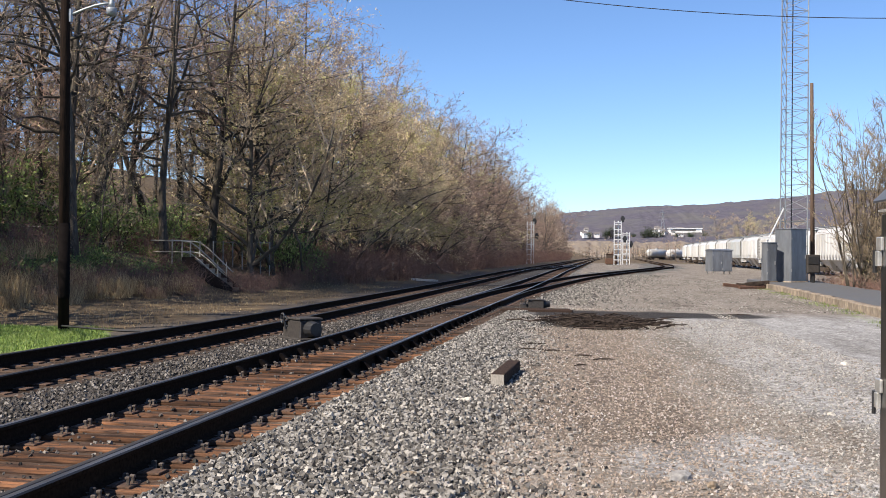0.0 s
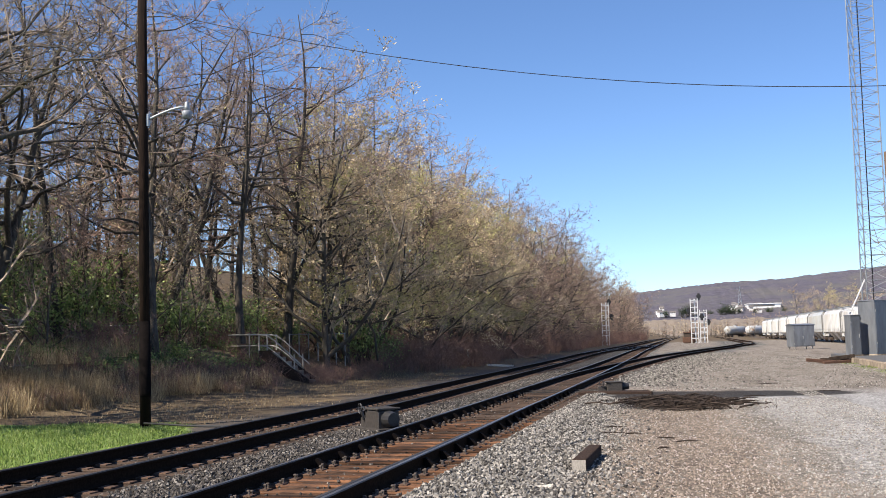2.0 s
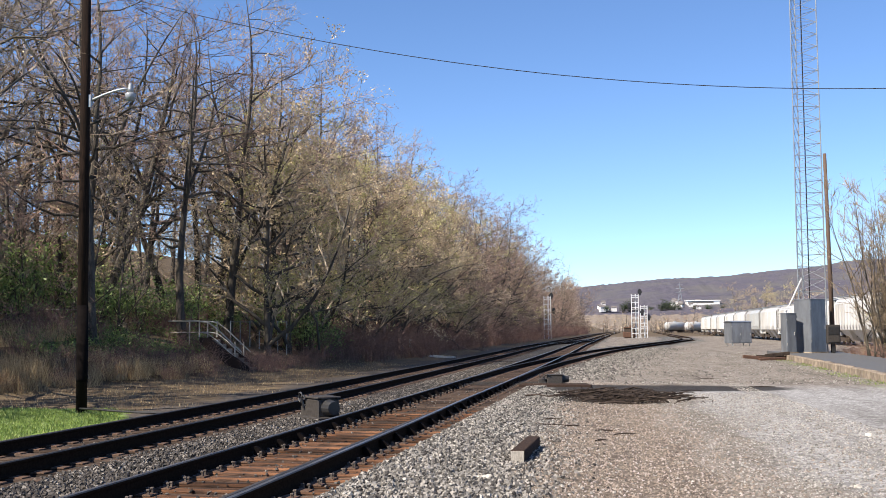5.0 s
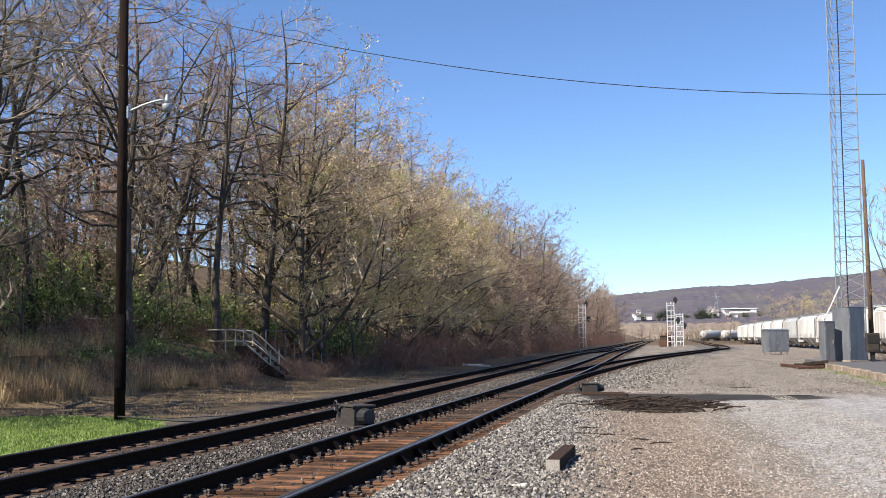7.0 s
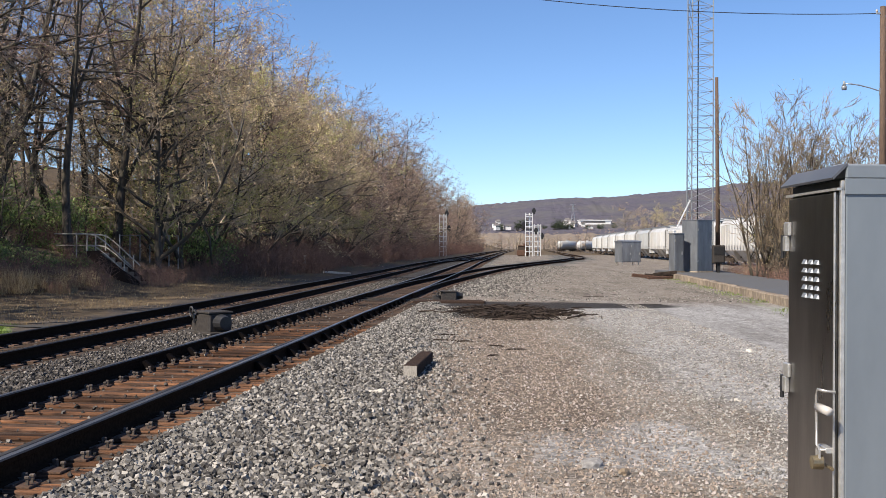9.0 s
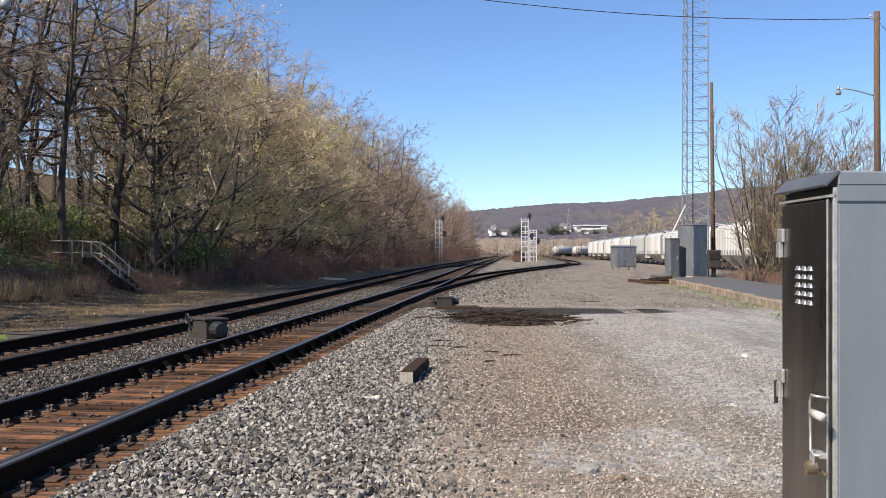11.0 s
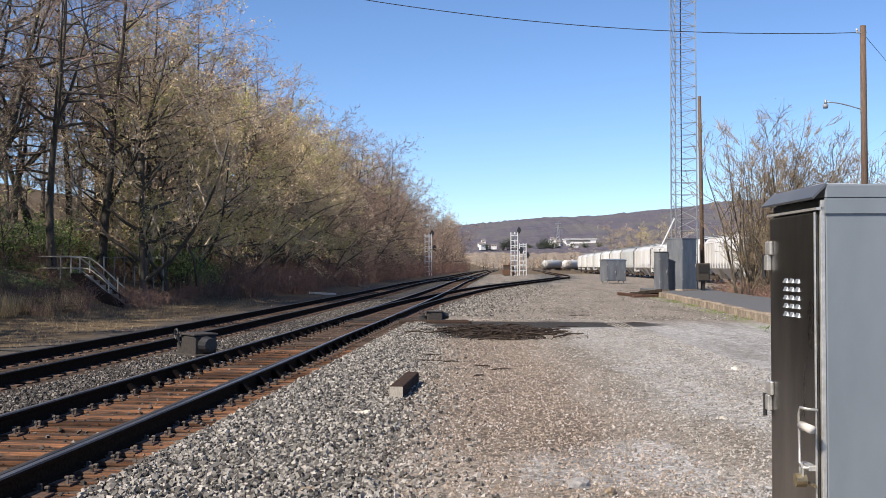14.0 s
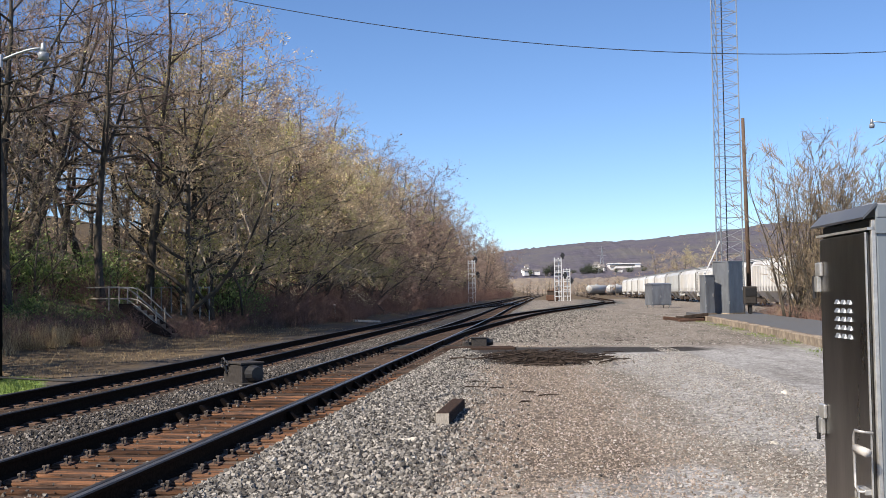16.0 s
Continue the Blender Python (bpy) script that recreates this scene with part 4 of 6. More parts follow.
# saplings that close the edge
y = 30.0
while y < 150:
    for u0, u1 in ((6, 9),)[: 1 if q.random() < 0.5 else 0] if y > 52 else ((4, 8), (8, 13)):
        x = float(brush_line(y)) - q.uniform(u0, u1)
        plant(q.choice(SAPLINGS), spot(x, y + q.uniform(-1, 1), q.uniform(0.7, 1.25), q.uniform(0, 360)), "saplings of the wood")
    y += 2.5 if y < 100 else 4.0
# behind
for k in range(48):
    y = 25 + (34 if k % 3 else 85) * q.random()
    x = float(brush_line(y)) - q.uniform(10, 25)
    plant(q.choice(LIGHT if k % 3 else TALL), spot(x, y, q.uniform(0.72, 0.92), q.uniform(0, 360)), GROUP)
for k in range(50):
    y = 26 + (34 if k % 2 else 90) * q.random()
    x = float(brush_line(y)) - q.uniform(9, 22)
    plant(q.choice(SAPLINGS), spot(x, y, q.uniform(0.9, 1.5), q.uniform(0, 360)), "saplings of the wood")
# the wood's depth, up the slope
for k in range(90):
    y = 24 + 130 * q.random() ** 1.3
    x = float(brush_line(y)) - q.uniform(20, 48)
    plant(q.choice(LIGHT + HAZY), spot(x, y, q.uniform(0.36, 0.55), q.uniform(0, 360)), GROUP)
# along the line, far part
y = 112.0
while y < 420:
    for u0, u1 in ((1, 5), (5, 14)):
        x = float(brush_line(y)) - q.uniform(u0, u1)
        kind = q.choice(HAZY) if q.random() < 0.2 else q.choice(DUSK)
        plant(kind, spot(x, y + q.uniform(-2, 2), q.uniform(1.0, 1.34), q.uniform(0, 360)), GROUP)
    for _ in range(2):
        plant(SAPLINGS_DUSK[0], spot(float(brush_line(y)) - q.uniform(0.3, 4.0), y + q.uniform(-2, 2), q.uniform(0.9, 1.4), q.uniform(0, 360)), "saplings of the wood")
    y += 4.4 if y < 220 else 9.0


# ---- brush ----
def thicket(seed, n, radius, tall):
    """A tangle of arching canes."""
    g = random.Random(seed)
    m = Mesh()
    for _ in range(n):
        a, d = g.uniform(0, 6.283), radius * math.sqrt(g.random())
        p = Vector((d * math.cos(a), d * math.sin(a), -0.1))
        h = tall * g.uniform(0.35, 1.0)
        lean = Vector((g.uniform(-0.8, 0.8), g.uniform(-0.8, 0.8), 0))
        mid = p + Vector((0, 0, h * 0.65)) + lean * h * 0.35
        end = mid + Vector((0, 0, h * 0.3)) + lean * h * 0.6 + Vector((g.uniform(-0.3, 0.3), g.uniform(-0.3, 0.3), g.uniform(-0.3, 0.2)))
        m.tube([p, mid], [0.009, 0.006], 3, False)
        m.cone(mid, end, 0.006)
        for _ in range(6):
            s = p.lerp(mid, g.uniform(0.3, 1.0)) if g.random() < 0.5 else mid.lerp(end, g.random())
            m.sliver(s, s + Vector((g.uniform(-0.4, 0.4), g.uniform(-0.4, 0.4), g.uniform(-0.1, 0.4))), 0.008)
    return m


THICKETS = [thicket(40 + k, 105, 1.5, 1.5 + 0.2 * k).data("bramble_thicket", BRAMBLE) for k in range(3)]
STRAW_TUFTS = []
for k in range(2):
    g = random.Random(50 + k)
    m = Mesh()
    for _ in range(420):
        a, d = g.uniform(0, 6.283), 1.2 * math.sqrt(g.random())
        p = Vector((d * math.cos(a), d * math.sin(a), -0.05))
        m.cone(p, p + Vector((g.uniform(-0.3, 0.3), g.uniform(-0.3, 0.3), g.uniform(0.3, 0.9))), 0.008)
    STRAW_TUFTS.append(m.data("dry_weeds", STRAW))
g = random.Random(9)
y = 24.0
while y < 420:
    for u in (0.2, 1.8, 3.6, 5.6) if y < 120 else (0.3, 2.4):
        if g.random() < 0.9:
            x = float(brush_line(y)) - u + g.uniform(-0.7, 0.7)
            yy = y + g.uniform(-0.8, 0.8)
            s = g.uniform(0.7, 1.15) * (0.6 if y < 55 and u < 5 else 1.0 if y < 120 else 1.7)
            solid("bramble_thicket", g.choice(THICKETS), None, "reddish-brown leafless bramble thicket on the bank", "brambles", "brambles on the bank", "stuff", spot(x, yy, s, g.uniform(0, 360)))
    y += 2.1 if y < 120 else 4.5
for k in range(30):
    y = g.uniform(26, 44) if k % 2 else g.uniform(28, 34)
    x = float(brush_line(y)) + g.uniform(-2.5, 0.6)
    solid("dry_weeds", g.choice(STRAW_TUFTS), None, "straw-coloured dead weeds at the foot of the bank", "weeds", "dead weeds", "stuff", spot(x, y, g.uniform(0.6, 1.2), g.uniform(0, 360)))

for k in range(13):
    y = g.uniform(31, 41)
    x = float(brush_line(y)) - g.uniform(0.5, 7)
    solid("dry_weeds", g.choice(STRAW_TUFTS), None, "straw-coloured dead weeds on the bank", "weeds", "dead weeds", "stuff", spot(x, y, g.uniform(0.6, 1.0), g.uniform(0, 360)))


def shrub(seed, radius, tall, leaves, size):
    g = random.Random(seed)
    stems, ends = Mesh(), []
    for _ in range(26):
        a = g.uniform(0, 6.283)
        p = Vector((0.2 * math.cos(a), 0.2 * math.sin(a), -0.1))
        e = Vector((radius * g.uniform(0.2, 1) * math.cos(a), radius * g.uniform(0.2, 1) * math.sin(a), tall * g.uniform(0.4, 1)))
        mid = p.lerp(e, 0.5) + Vector((0, 0, 0.2))
        stems.tube([p, mid, e], [0.02, 0.013, 0.006], 3, False)
        for k in range(6):
            s = mid.lerp(e, g.random())
            ends.append(s)
            ends.append(s + Vector((g.uniform(-0.5, 0.5), g.uniform(-0.5, 0.5), g.uniform(-0.4, 0.3))))
    return [("branching", stems.data("branching", BARK)), ("foliage", flecks(ends, seed, leaves, size * 0.5, size, 0.22).data("foliage", LEAF))]


LEAF_DARK = leaf_mat("leaf_dark_evergreen", [(0, (0.016, 0.028, 0.012)), (0.6, (0.045, 0.068, 0.028)), (1, (0.09, 0.12, 0.05))], 0.6)
SHRUBS = [shrub(60, 1.3, 1.9, 1500, 0.09), shrub(61, 1.0, 2.4, 1500, 0.09)]
for k, (x, y, s) in enumerate([(-21.5, 42, 1.3), (-23.5, 40, 1.5), (-19.6, 44.5, 1.2), (-26, 44, 1.7), (-18.8, 47, 1.1), (-17.5, 49, 1.0), (-24.5, 48, 1.6), (-21, 50, 1.4), (-28, 40, 1.7), (-13.2, 56, 1.25), (-12.4, 58, 0.9), (-14.6, 55, 1.0), (-16, 52, 0.9), (-30, 46, 1.8), (-18.5, 53, 1.2), (-22, 38.6, 0.9), (-31, 41, 2.0), (-33, 36, 2.0), (-27.5, 35.5, 1.5), (-29, 50, 2.0), (-25, 54, 1.7)]):
    ob = thing("evergreen_shrub", spot(x, y, s, 70 * k), "leafy green shrub growing under the bare trees", "shrub", "green shrubs")
    for key, me in SHRUBS[k % 2]:
        tagged(part(key, me, None, ob), kind="stuff" if key == "foliage" else "")

g = np.random.RandomState(17)
iy = g.uniform(33, 50, 5200)
ix = brush_line(iy) - g.uniform(2.6, 8.5, len(iy))
keep = np.sin(ix * 0.9 + iy * 0.6) + np.sin(iy * 1.3 - ix * 0.5) > -0.5
spots = np.stack([ix, iy, ground_z(ix, iy) + 0.1], -1)[keep]
solid("ivy", flecks(spots, 18, 26000, 0.03, 0.075, 0.16), LEAF, "low green ivy and weeds covering the upper bank", "ground cover", kind="stuff")
# grass blades
g = np.random.RandomState(7)


def blades(name, x, y, tall, material, label):
    n = len(x)
    z = ground_z(x, y)
    a = g.uniform(0, 6.283, n)
    w = 0.012 + 0 * x
    h = tall * g.uniform(0.5, 1.2, n)
    v = np.stack([np.stack([x - w * np.cos(a), y - w * np.sin(a), z - 0.01], -1), np.stack([x + w * np.cos(a), y + w * np.sin(a), z - 0.01], -1), np.stack([x + g.normal(0, 0.4, n) * h, y + g.normal(0, 0.4, n) * h, z + h], -1)], 1).reshape(-1, 3)
    me = bpy.data.meshes.new(name)
    me.from_pydata(v.tolist(), [], (np.arange(3 * n).reshape(-1, 3)).tolist())
    me.materials.append(material)
    return tagged(new(name, me), label, "grass", kind="stuff")


x, y = g.uniform(-19, -8.6, 40000), g.uniform(15, 26, 40000)
keep = (x + 9.4 + 0.09 * (20 - y) + 0.5 * np.clip(y - 22.5, 0, 9) + 0.2 * np.sin(3 * y) < 0) & (y + 0.3 * np.sin(2 * x) < 25.7)
blades("lawn_grass", x[keep], y[keep], 0.07, GRASS, "short bright green grass under the utility pole")
x, y = g.uniform(-26, -7, 16000), g.uniform(24, 60, 16000)
keep = (x < far_track(y) - 2.6) & (x > brush_line(y) - 2.5) & (x < far_track(y) - 3.4 + np.sin(y)) & ~((x < -11) & (y < 26)) & (g.rand(len(x)) < smoothstep(-1.2, -4, x - far_track(y)) + 0.05)
blades("dry_verge_grass", x[keep], y[keep], 0.07, STRAW, "dry trampled straw-coloured grass verge")
y = g.uniform(14, 63, 2600)
x = platform_edge(y) - np.abs(g.normal(0.08, 0.35, len(y)))
keep = np.sin(y * 1.1) + np.sin(y * 2.7 + 1) > 0.1
blades("platform_weeds", x[keep], y[keep], 0.09, GRASS, "thin green weeds along the foot of the platform edge")

# ---- platform and yard ----
pl = thing("platform", pose(0, 0, 0), "low asphalt platform with an old crumbling concrete edge", "platform", kind="structure")
top = Mesh()
ys = list(np.linspace(10, 62.5, 22))
for a, b in zip(ys, ys[1:]):
    xa, xb = float(platform_edge(a)), float(platform_edge(b))
    top.add([(xa + 0.3, a, 0.27), (xa + 3.7, a, 0.27), (xb + 3.7, b, 0.27), (xb + 0.3, b, 0.27)], [(0, 1, 2, 3)])
xa, xb = float(platform_edge(62.5)), float(platform_edge(10))
top.add([(xa + 0.3, 62.5, -0.1), (xa + 3.7, 62.5, -0.1), (xa + 3.7, 72, -0.1), (xa + 0.9, 72, -0.1), (xa + 0.3, 62.5, 0.27), (xa + 3.7, 62.5, 0.27), (xa + 5.0, 72, 0.27), (xa + 0.9, 72, 0.27)], [(4, 5, 6, 7), (0, 3, 7, 4), (3, 2, 6, 7), (1, 5, 6, 2)])
top.add([(float(platform_edge(10)) + 3.7, 10, -0.1), (float(platform_edge(62.5)) + 3.7, 62.5, -0.1), (float(platform_edge(62.5)) + 3.7, 62.5, 0.27), (float(platform_edge(10)) + 3.7, 10, 0.27)], [(0, 1, 2, 3)])
part("paving", top, ASPHALT, pl, "smooth dark asphalt paving")
g = random.Random(12)
y = 10.0
while y < 62.3:
    l = min(g.uniform(0.9, 1.3), 62.6 - y)
    x = float(platform_edge(y + l / 2))
    slope = float(platform_edge(y + l) - platform_edge(y)) / l
    c = Mesh().box(0, 0.31, 0.006, l - 0.006, -0.12, 0.275 + g.uniform(-0.012, 0.01), 0.03)
    part("edge_block", c, CONCRETE, pl, at=pose(float(platform_edge(y)) + g.uniform(-0.02, 0.02), y, 0, 0, g.uniform(-1.5, 1.5), -math.degrees(math.atan(slope)) + g.uniform(-0.5, 0.5)))
    y += l


def utility_pole(name, x, y, z0, height, r0, r1, material, label, tilt=0.0, tilt_y=0.0):
    ob = thing(name, pose(x, y, z0, tilt_y, tilt, 0), label, "utility pole", "utility poles")
    m = Mesh().tube([(0, 0, -0.3), (0, 0, height * 0.5), (0, 0, height)], [r0, (r0 + r1) / 2, r1], 14)
    part("pole", m, material, ob, smooth=True)
    return ob


def street_lamp(parent, z, reach, rise, turn):
    """A bracket arm with a bell-shaped lamp head, fixed to a pole."""
    at = pose(0, 0, z, 0, 0, turn)
    pts = [(0.1 + reach * u, 0, rise * math.sin(u * 1.57)) for u in (0, 0.15, 0.35, 0.6, 0.8, 1.0)]
    part("bracket_arm", Mesh().tube(pts, 0.028, 8), GALV, parent, "curved galvanised bracket arm", True, at)
    part("arm_plate", Mesh().box(0.08, 0.16, -0.05, 0.05, -0.15, 0.15, 0.01), GALV, parent, at=at)
    head = part("lamp_head", Mesh().tube([(0.1 + reach, 0, rise + 0.12), (0.1 + reach, 0, rise + 0.1), (0.1 + reach, 0, rise + 0.0), (0.1 + reach, 0, rise - 0.1)], [0.025, 0.05, 0.06, 0.085], 14), GALV, parent, "grey metal lamp head", True, at)
    shade = Mesh().tube([(0, 0, -0.05), (0, 0, -0.08), (0, 0, -0.24)], [0.085, 0.13, 0.105], 16)
    part("lamp_refractor", shade, LENS, head, "ribbed glass bowl", True, pose(0.1 + reach, 0, rise - 0.05))


left_pole = utility_pole("street_light_pole", -11.1, 24.62, -0.02, 12.2, 0.128, 0.10, POLE, "dark creosoted wooden pole with a street lamp arm", -0.25)
street_lamp(left_pole, 7.25, 1.0, 0.28, 2)
part("pole_sleeve", Mesh().tube([(0, 0, 0.62), (0, 0, 0.7), (0, 0, 2.4)], [0.129, 0.134, 0.128], 14), TAR, left_pole, "blackened lower part of the pole", True)
right_pole = utility_pole("utility_pole", 19.45, 50, 0.0, 12.7, 0.17, 0.13, POLE_TAN, "brown wooden utility pole with a lamp and wires", -0.15)
street_lamp(right_pole, 8.85, 1.65, 0.35, 180)
part("crossbar_pin", Mesh().box(-0.32, 0.16, -0.05, 0.05, 12.35, 12.42, 0.01), GALV, right_pole)
for px in (-0.28, 0.0):
    part("insulator", Mesh().tube([(px, 0, 12.42), (px, 0, 12.5), (px, 0, 12.56)], [0.03, 0.06, 0.03], 8), PORCELAIN, right_pole)
yard_pole = utility_pole("tall_pole", 15.85, 66, 0.2, 11.75, 0.14, 0.10, POLE_TAN, "bare tan wooden pole beside the steel tower", -0.7)

# overhead wire, sagging from the pole by the platform into the wood
wire = Mesh()
A, B = Vector((19.2, 50, 12.38)), Vector((-24.0, 47.5, 18.46))
pts = []
for k in range(33):
    u = k / 32
    p = A.lerp(B, u)
    p.z -= 4 * 1.92 * u * (1 - u)
    pts.append(p)
wire.tube(pts, 0.019, 5)
solid("overhead_wire", wire, BLACK, "black overhead cable strung from the utility pole into the wood", "wire")
drop = Mesh()
drop.tube([(19.45, 50, 12.3), (21.5, 52, 11.2), (26, 56, 9.8), (34, 62, 9.0)], 0.014, 4)
solid("service_drop_wire", drop, BLACK, "thin black wire sloping down from the pole", "wire")


# lattice tower
def lattice_tower(x, y, z0, height, side):
    ob = thing("radio_tower", pose(x, y, z0, 0, 0, 8), "tall three-legged galvanised lattice radio tower", "tower")
    rad = side / math.sqrt(3)

    def leg(k, z):
        w = math.radians(90 + 120 * k)
        s = 1 - 0.002 * z
        return Vector((rad * s * math.cos(w), rad * s * math.sin(w), z))

    for k in range(3):
        part("leg", Mesh().tube([leg(k, 0), leg(k, height)], [0.045, 0.03], 8), GALV, ob)
    step, z = 0.74, 0.0
    while z + step <= height:
        for k in range(3):
            a, b = k, (k + 1) % 3
            br = Mesh().tube([leg(a, z), leg(b, z + step)], 0.016, 4)
            br.tube([leg(a, z + step), leg(b, z + step)], 0.016, 4)
            part("brace", br, GALV, ob)
        z += step
    part("feed_cable", Mesh().tube([(0.1, 0.2, 0), (0.1, 0.2, height)], 0.035, 6), BLACK, ob)
    return ob


lattice_tower(14.86, 67.3, 0.15, 36, 1.66)


def cabinet_box(name, x, y, z0, w, d, h, turn, label, doors=1, hood=False, material=None, legs=0.0):
    """An equipment housing: body, doors with handles, a lid, feet."""
    material = material or ALUMINIUM
    ob = thing(name, pose(x, y, z0, 0, 0, turn), label, "equipment cabinet")
    part("body", Mesh().box(-w / 2, w / 2, -d / 2, d / 2, legs, h, 0.02), material, ob)
    if hood:
        part("lid", Mesh().prism([(-d / 2 - 0.06, h), (d / 2 + 0.06, h), (d / 2 + 0.06, h + 0.05), (0, h + 0.16), (-d / 2 - 0.06, h + 0.05)], "x", -w / 2 - 0.06, w / 2 + 0.06), material, ob)
    else:
        part("lid", Mesh().box(-w / 2 - 0.03, w / 2 + 0.03, -d / 2 - 0.03, d / 2 + 0.03, h, h + 0.05, 0.015), material, ob)
    for k in range(doors):
        a = -w / 2 + 0.04 + k * (w - 0.08) / doors
        b = a + (w - 0.08) / doors - 0.02
        door = part("door", Mesh().box(a, b, -d / 2 - 0.03, -d / 2 - 0.002, legs + 0.08, h - 0.06, 0.01), material, ob)
        part("handle", Mesh().box(b - 0.12, b - 0.08, -d / 2 - 0.07, -d / 2 - 0.03, h * 0.45, h * 0.45 + 0.2, 0.008), HINGE, door, "bright steel handle")
        for hz in (0.2, 0.8):
            part("hinge", Mesh().tube([(a, -d / 2 - 0.035, h * hz), (a, -d / 2 - 0.035, h * hz + 0.14)], 0.014, 6), HINGE, door)
    if legs:
        for sx in (-1, 1):
            for sy in (-1, 1):
                part("foot", Mesh().box(sx * w * 0.42 - 0.04, sx * w * 0.42 + 0.04, sy * d * 0.4 - 0.04, sy * d * 0.4 + 0.04, -0.05, legs + 0.01), HINGE, ob)
    else:
        part("plinth", Mesh().box(-w / 2 - 0.05, w / 2 + 0.05, -d / 2 - 0.08, d / 2 + 0.05, -0.12, 0.06, 0.02), CONCRETE, ob)
    return ob


cabinet_box("tower_equipment_house", 14.42, 65.3, 0.27, 1.35, 1.15, 3.05, 38, "tall grey aluminium equipment house at the tower's foot", 1)
cabinet_box("power_cabinet", 13.06, 64.6, 0.27, 0.66, 0.6, 2.25, 20, "narrow grey steel power cabinet on the platform", 1)
cabinet_box("signal_bungalow", 16.9, 107, 0.0, 2.1, 1.4, 2.25, 20, "silver trackside signal bungalow with a pitched lid", 2, True, ALUMINIUM, 0.28)
for x0, y0, z0, w, h, turn in ((16.72, 106.25, 1.0, 0.5, 0.34, 20), (17.5, 106.5, 1.5, 0.22, 0.22, 20), (12.94, 64.26, 1.5, 0.12, 0.2, 20)):
    solid("equipment_plate", Mesh().box(-w / 2, w / 2, -0.012, 0.0, 0, h, 0.003), SILVER, "small pale plate fixed to a cabinet door", "plate", "cabinet plates", m=pose(x0, y0, z0, 0, 0, turn))
mb = thing("meter_box", pose(15.43, 64.2, 0.27), "dark grey meter box on a short post", "meter box")
part("box", Mesh().box(-0.36, 0.36, -0.18, 0.18, 0.55, 1.6, 0.03), MACHINE, mb)
part("post", Mesh().box(-0.08, 0.08, -0.06, 0.06, -0.05, 0.55), BLACK, mb)
part("cover", Mesh().box(-0.3, 0.3, -0.22, -0.183, 1.05, 1.5, 0.01), BLACK, mb)
part("breaker_panel", Mesh().box(-0.3, 0.3, -0.21, -0.183, 0.62, 1.0, 0.01), MACHINE, mb)
guy = thing("tower_guy_brace", pose(0, 0, 0), "pale diagonal steel brace beside the tower", "brace")
part("strut", Mesh().tube([(12.95, 64.9, 2.5), (14.3, 66.7, 4.6)], 0.045, 6), SILVER, guy)
part("arm", Mesh().box(12.55, 13.3, 64.86, 64.94, 2.78, 2.88), SILVER, guy)

# scrap rail pieces at the platform's corner
sc = thing("scrap_timber_pile", pose(11.3, 60.3, 0.0), "rusty scrap timbers lying at the platform's corner", "scrap pile")
for k, (a, l, dx, dy, dz) in enumerate([(12, 2.2, -0.5, 0, 0.1), (-8, 1.9, 0.2, 0.5, 0.16), (24, 1.6, -0.1, -0.5, 0.06), (3, 1.3, 0.3, 0.2, 0.3)]):
    part("timber", Mesh().box(-l / 2, l / 2, -0.09, 0.09, -0.09, 0.09, 0.02), RUST if k % 2 == 0 else STICK, sc, at=pose(dx, dy, dz, 0, 6 - 4 * k, a))

# ---- big cabinet beside the camera ----
cb = thing("signal_cabinet", pose(1.485, 4.19, 0.0, 0, 0, -0.3), "grey steel trackside cabinet with a stainless louvred door", "equipment cabinet")
W, D, TOP = 0.85, 0.64, 1.996
part("body", Mesh().box(0.0, W, 0.0, D, 0.02, TOP, 0.006), PAINT_GREY, cb)
part("corner_flange", Mesh().box(-0.018, 0.0, 0.0, 0.022, 0.04, TOP - 0.01, 0.003), HINGE, cb, "bright folded steel corner flange")
part("front_band", Mesh().box(-0.004, W + 0.004, -0.008, 0.0, TOP - 0.062, TOP - 0.002, 0.002), PAINT_GREY, cb)
part("lid", Mesh().box(-0.002, W + 0.02, -0.010, D + 0.02, TOP, TOP + 0.05, 0.006), PAINT_GREY, cb)
part("rain_hood", Mesh().prism([(-0.05, TOP - 0.008), (-0.054, TOP + 0.0), (0.0, TOP + 0.054), (0.006, TOP + 0.048)], "y", -0.011, D + 0.025), HOOD, cb, "dark sloping rain hood over the door")
# added black strip paints the shade in the gap between hood and door
part("door_seal", Mesh().box(-0.006, -0.001, 0.004, D, TOP - 0.056, TOP - 0.006), BLACK, cb, "black strip put in for the shade under the hood")
part("drip_strip", Mesh().box(-0.034, -0.001, 0.0, D + 0.01, TOP - 0.048, TOP - 0.038), HINGE, cb)
door = part("door", Mesh().box(-0.03, -0.001, 0.03, D - 0.02, 0.08, TOP - 0.055, 0.006), STAINLESS, cb, "dark brushed stainless door")
part("door_seam", Mesh().box(-0.036, -0.03, 0.022, 0.03, 0.08, TOP - 0.055), HINGE, door)
for hz in (1.755, 1.145, 0.35):
    hg = part("hinge", Mesh().box(-0.045, -0.030, D - 0.07, D + 0.005, hz + 0.028, hz + 0.085, 0.004), HINGE, door, "bright two-leaf hinge")
    part("hinge_leaf", Mesh().box(-0.05, -0.03, D - 0.045, D + 0.03, hz - 0.04, hz + 0.026, 0.004), HINGE, hg)
    part("hinge_pin", Mesh().tube([(-0.048, D + 0.006, hz - 0.07), (-0.048, D + 0.006, hz + 0.03)], 0.009, 8), BLACK, hg)
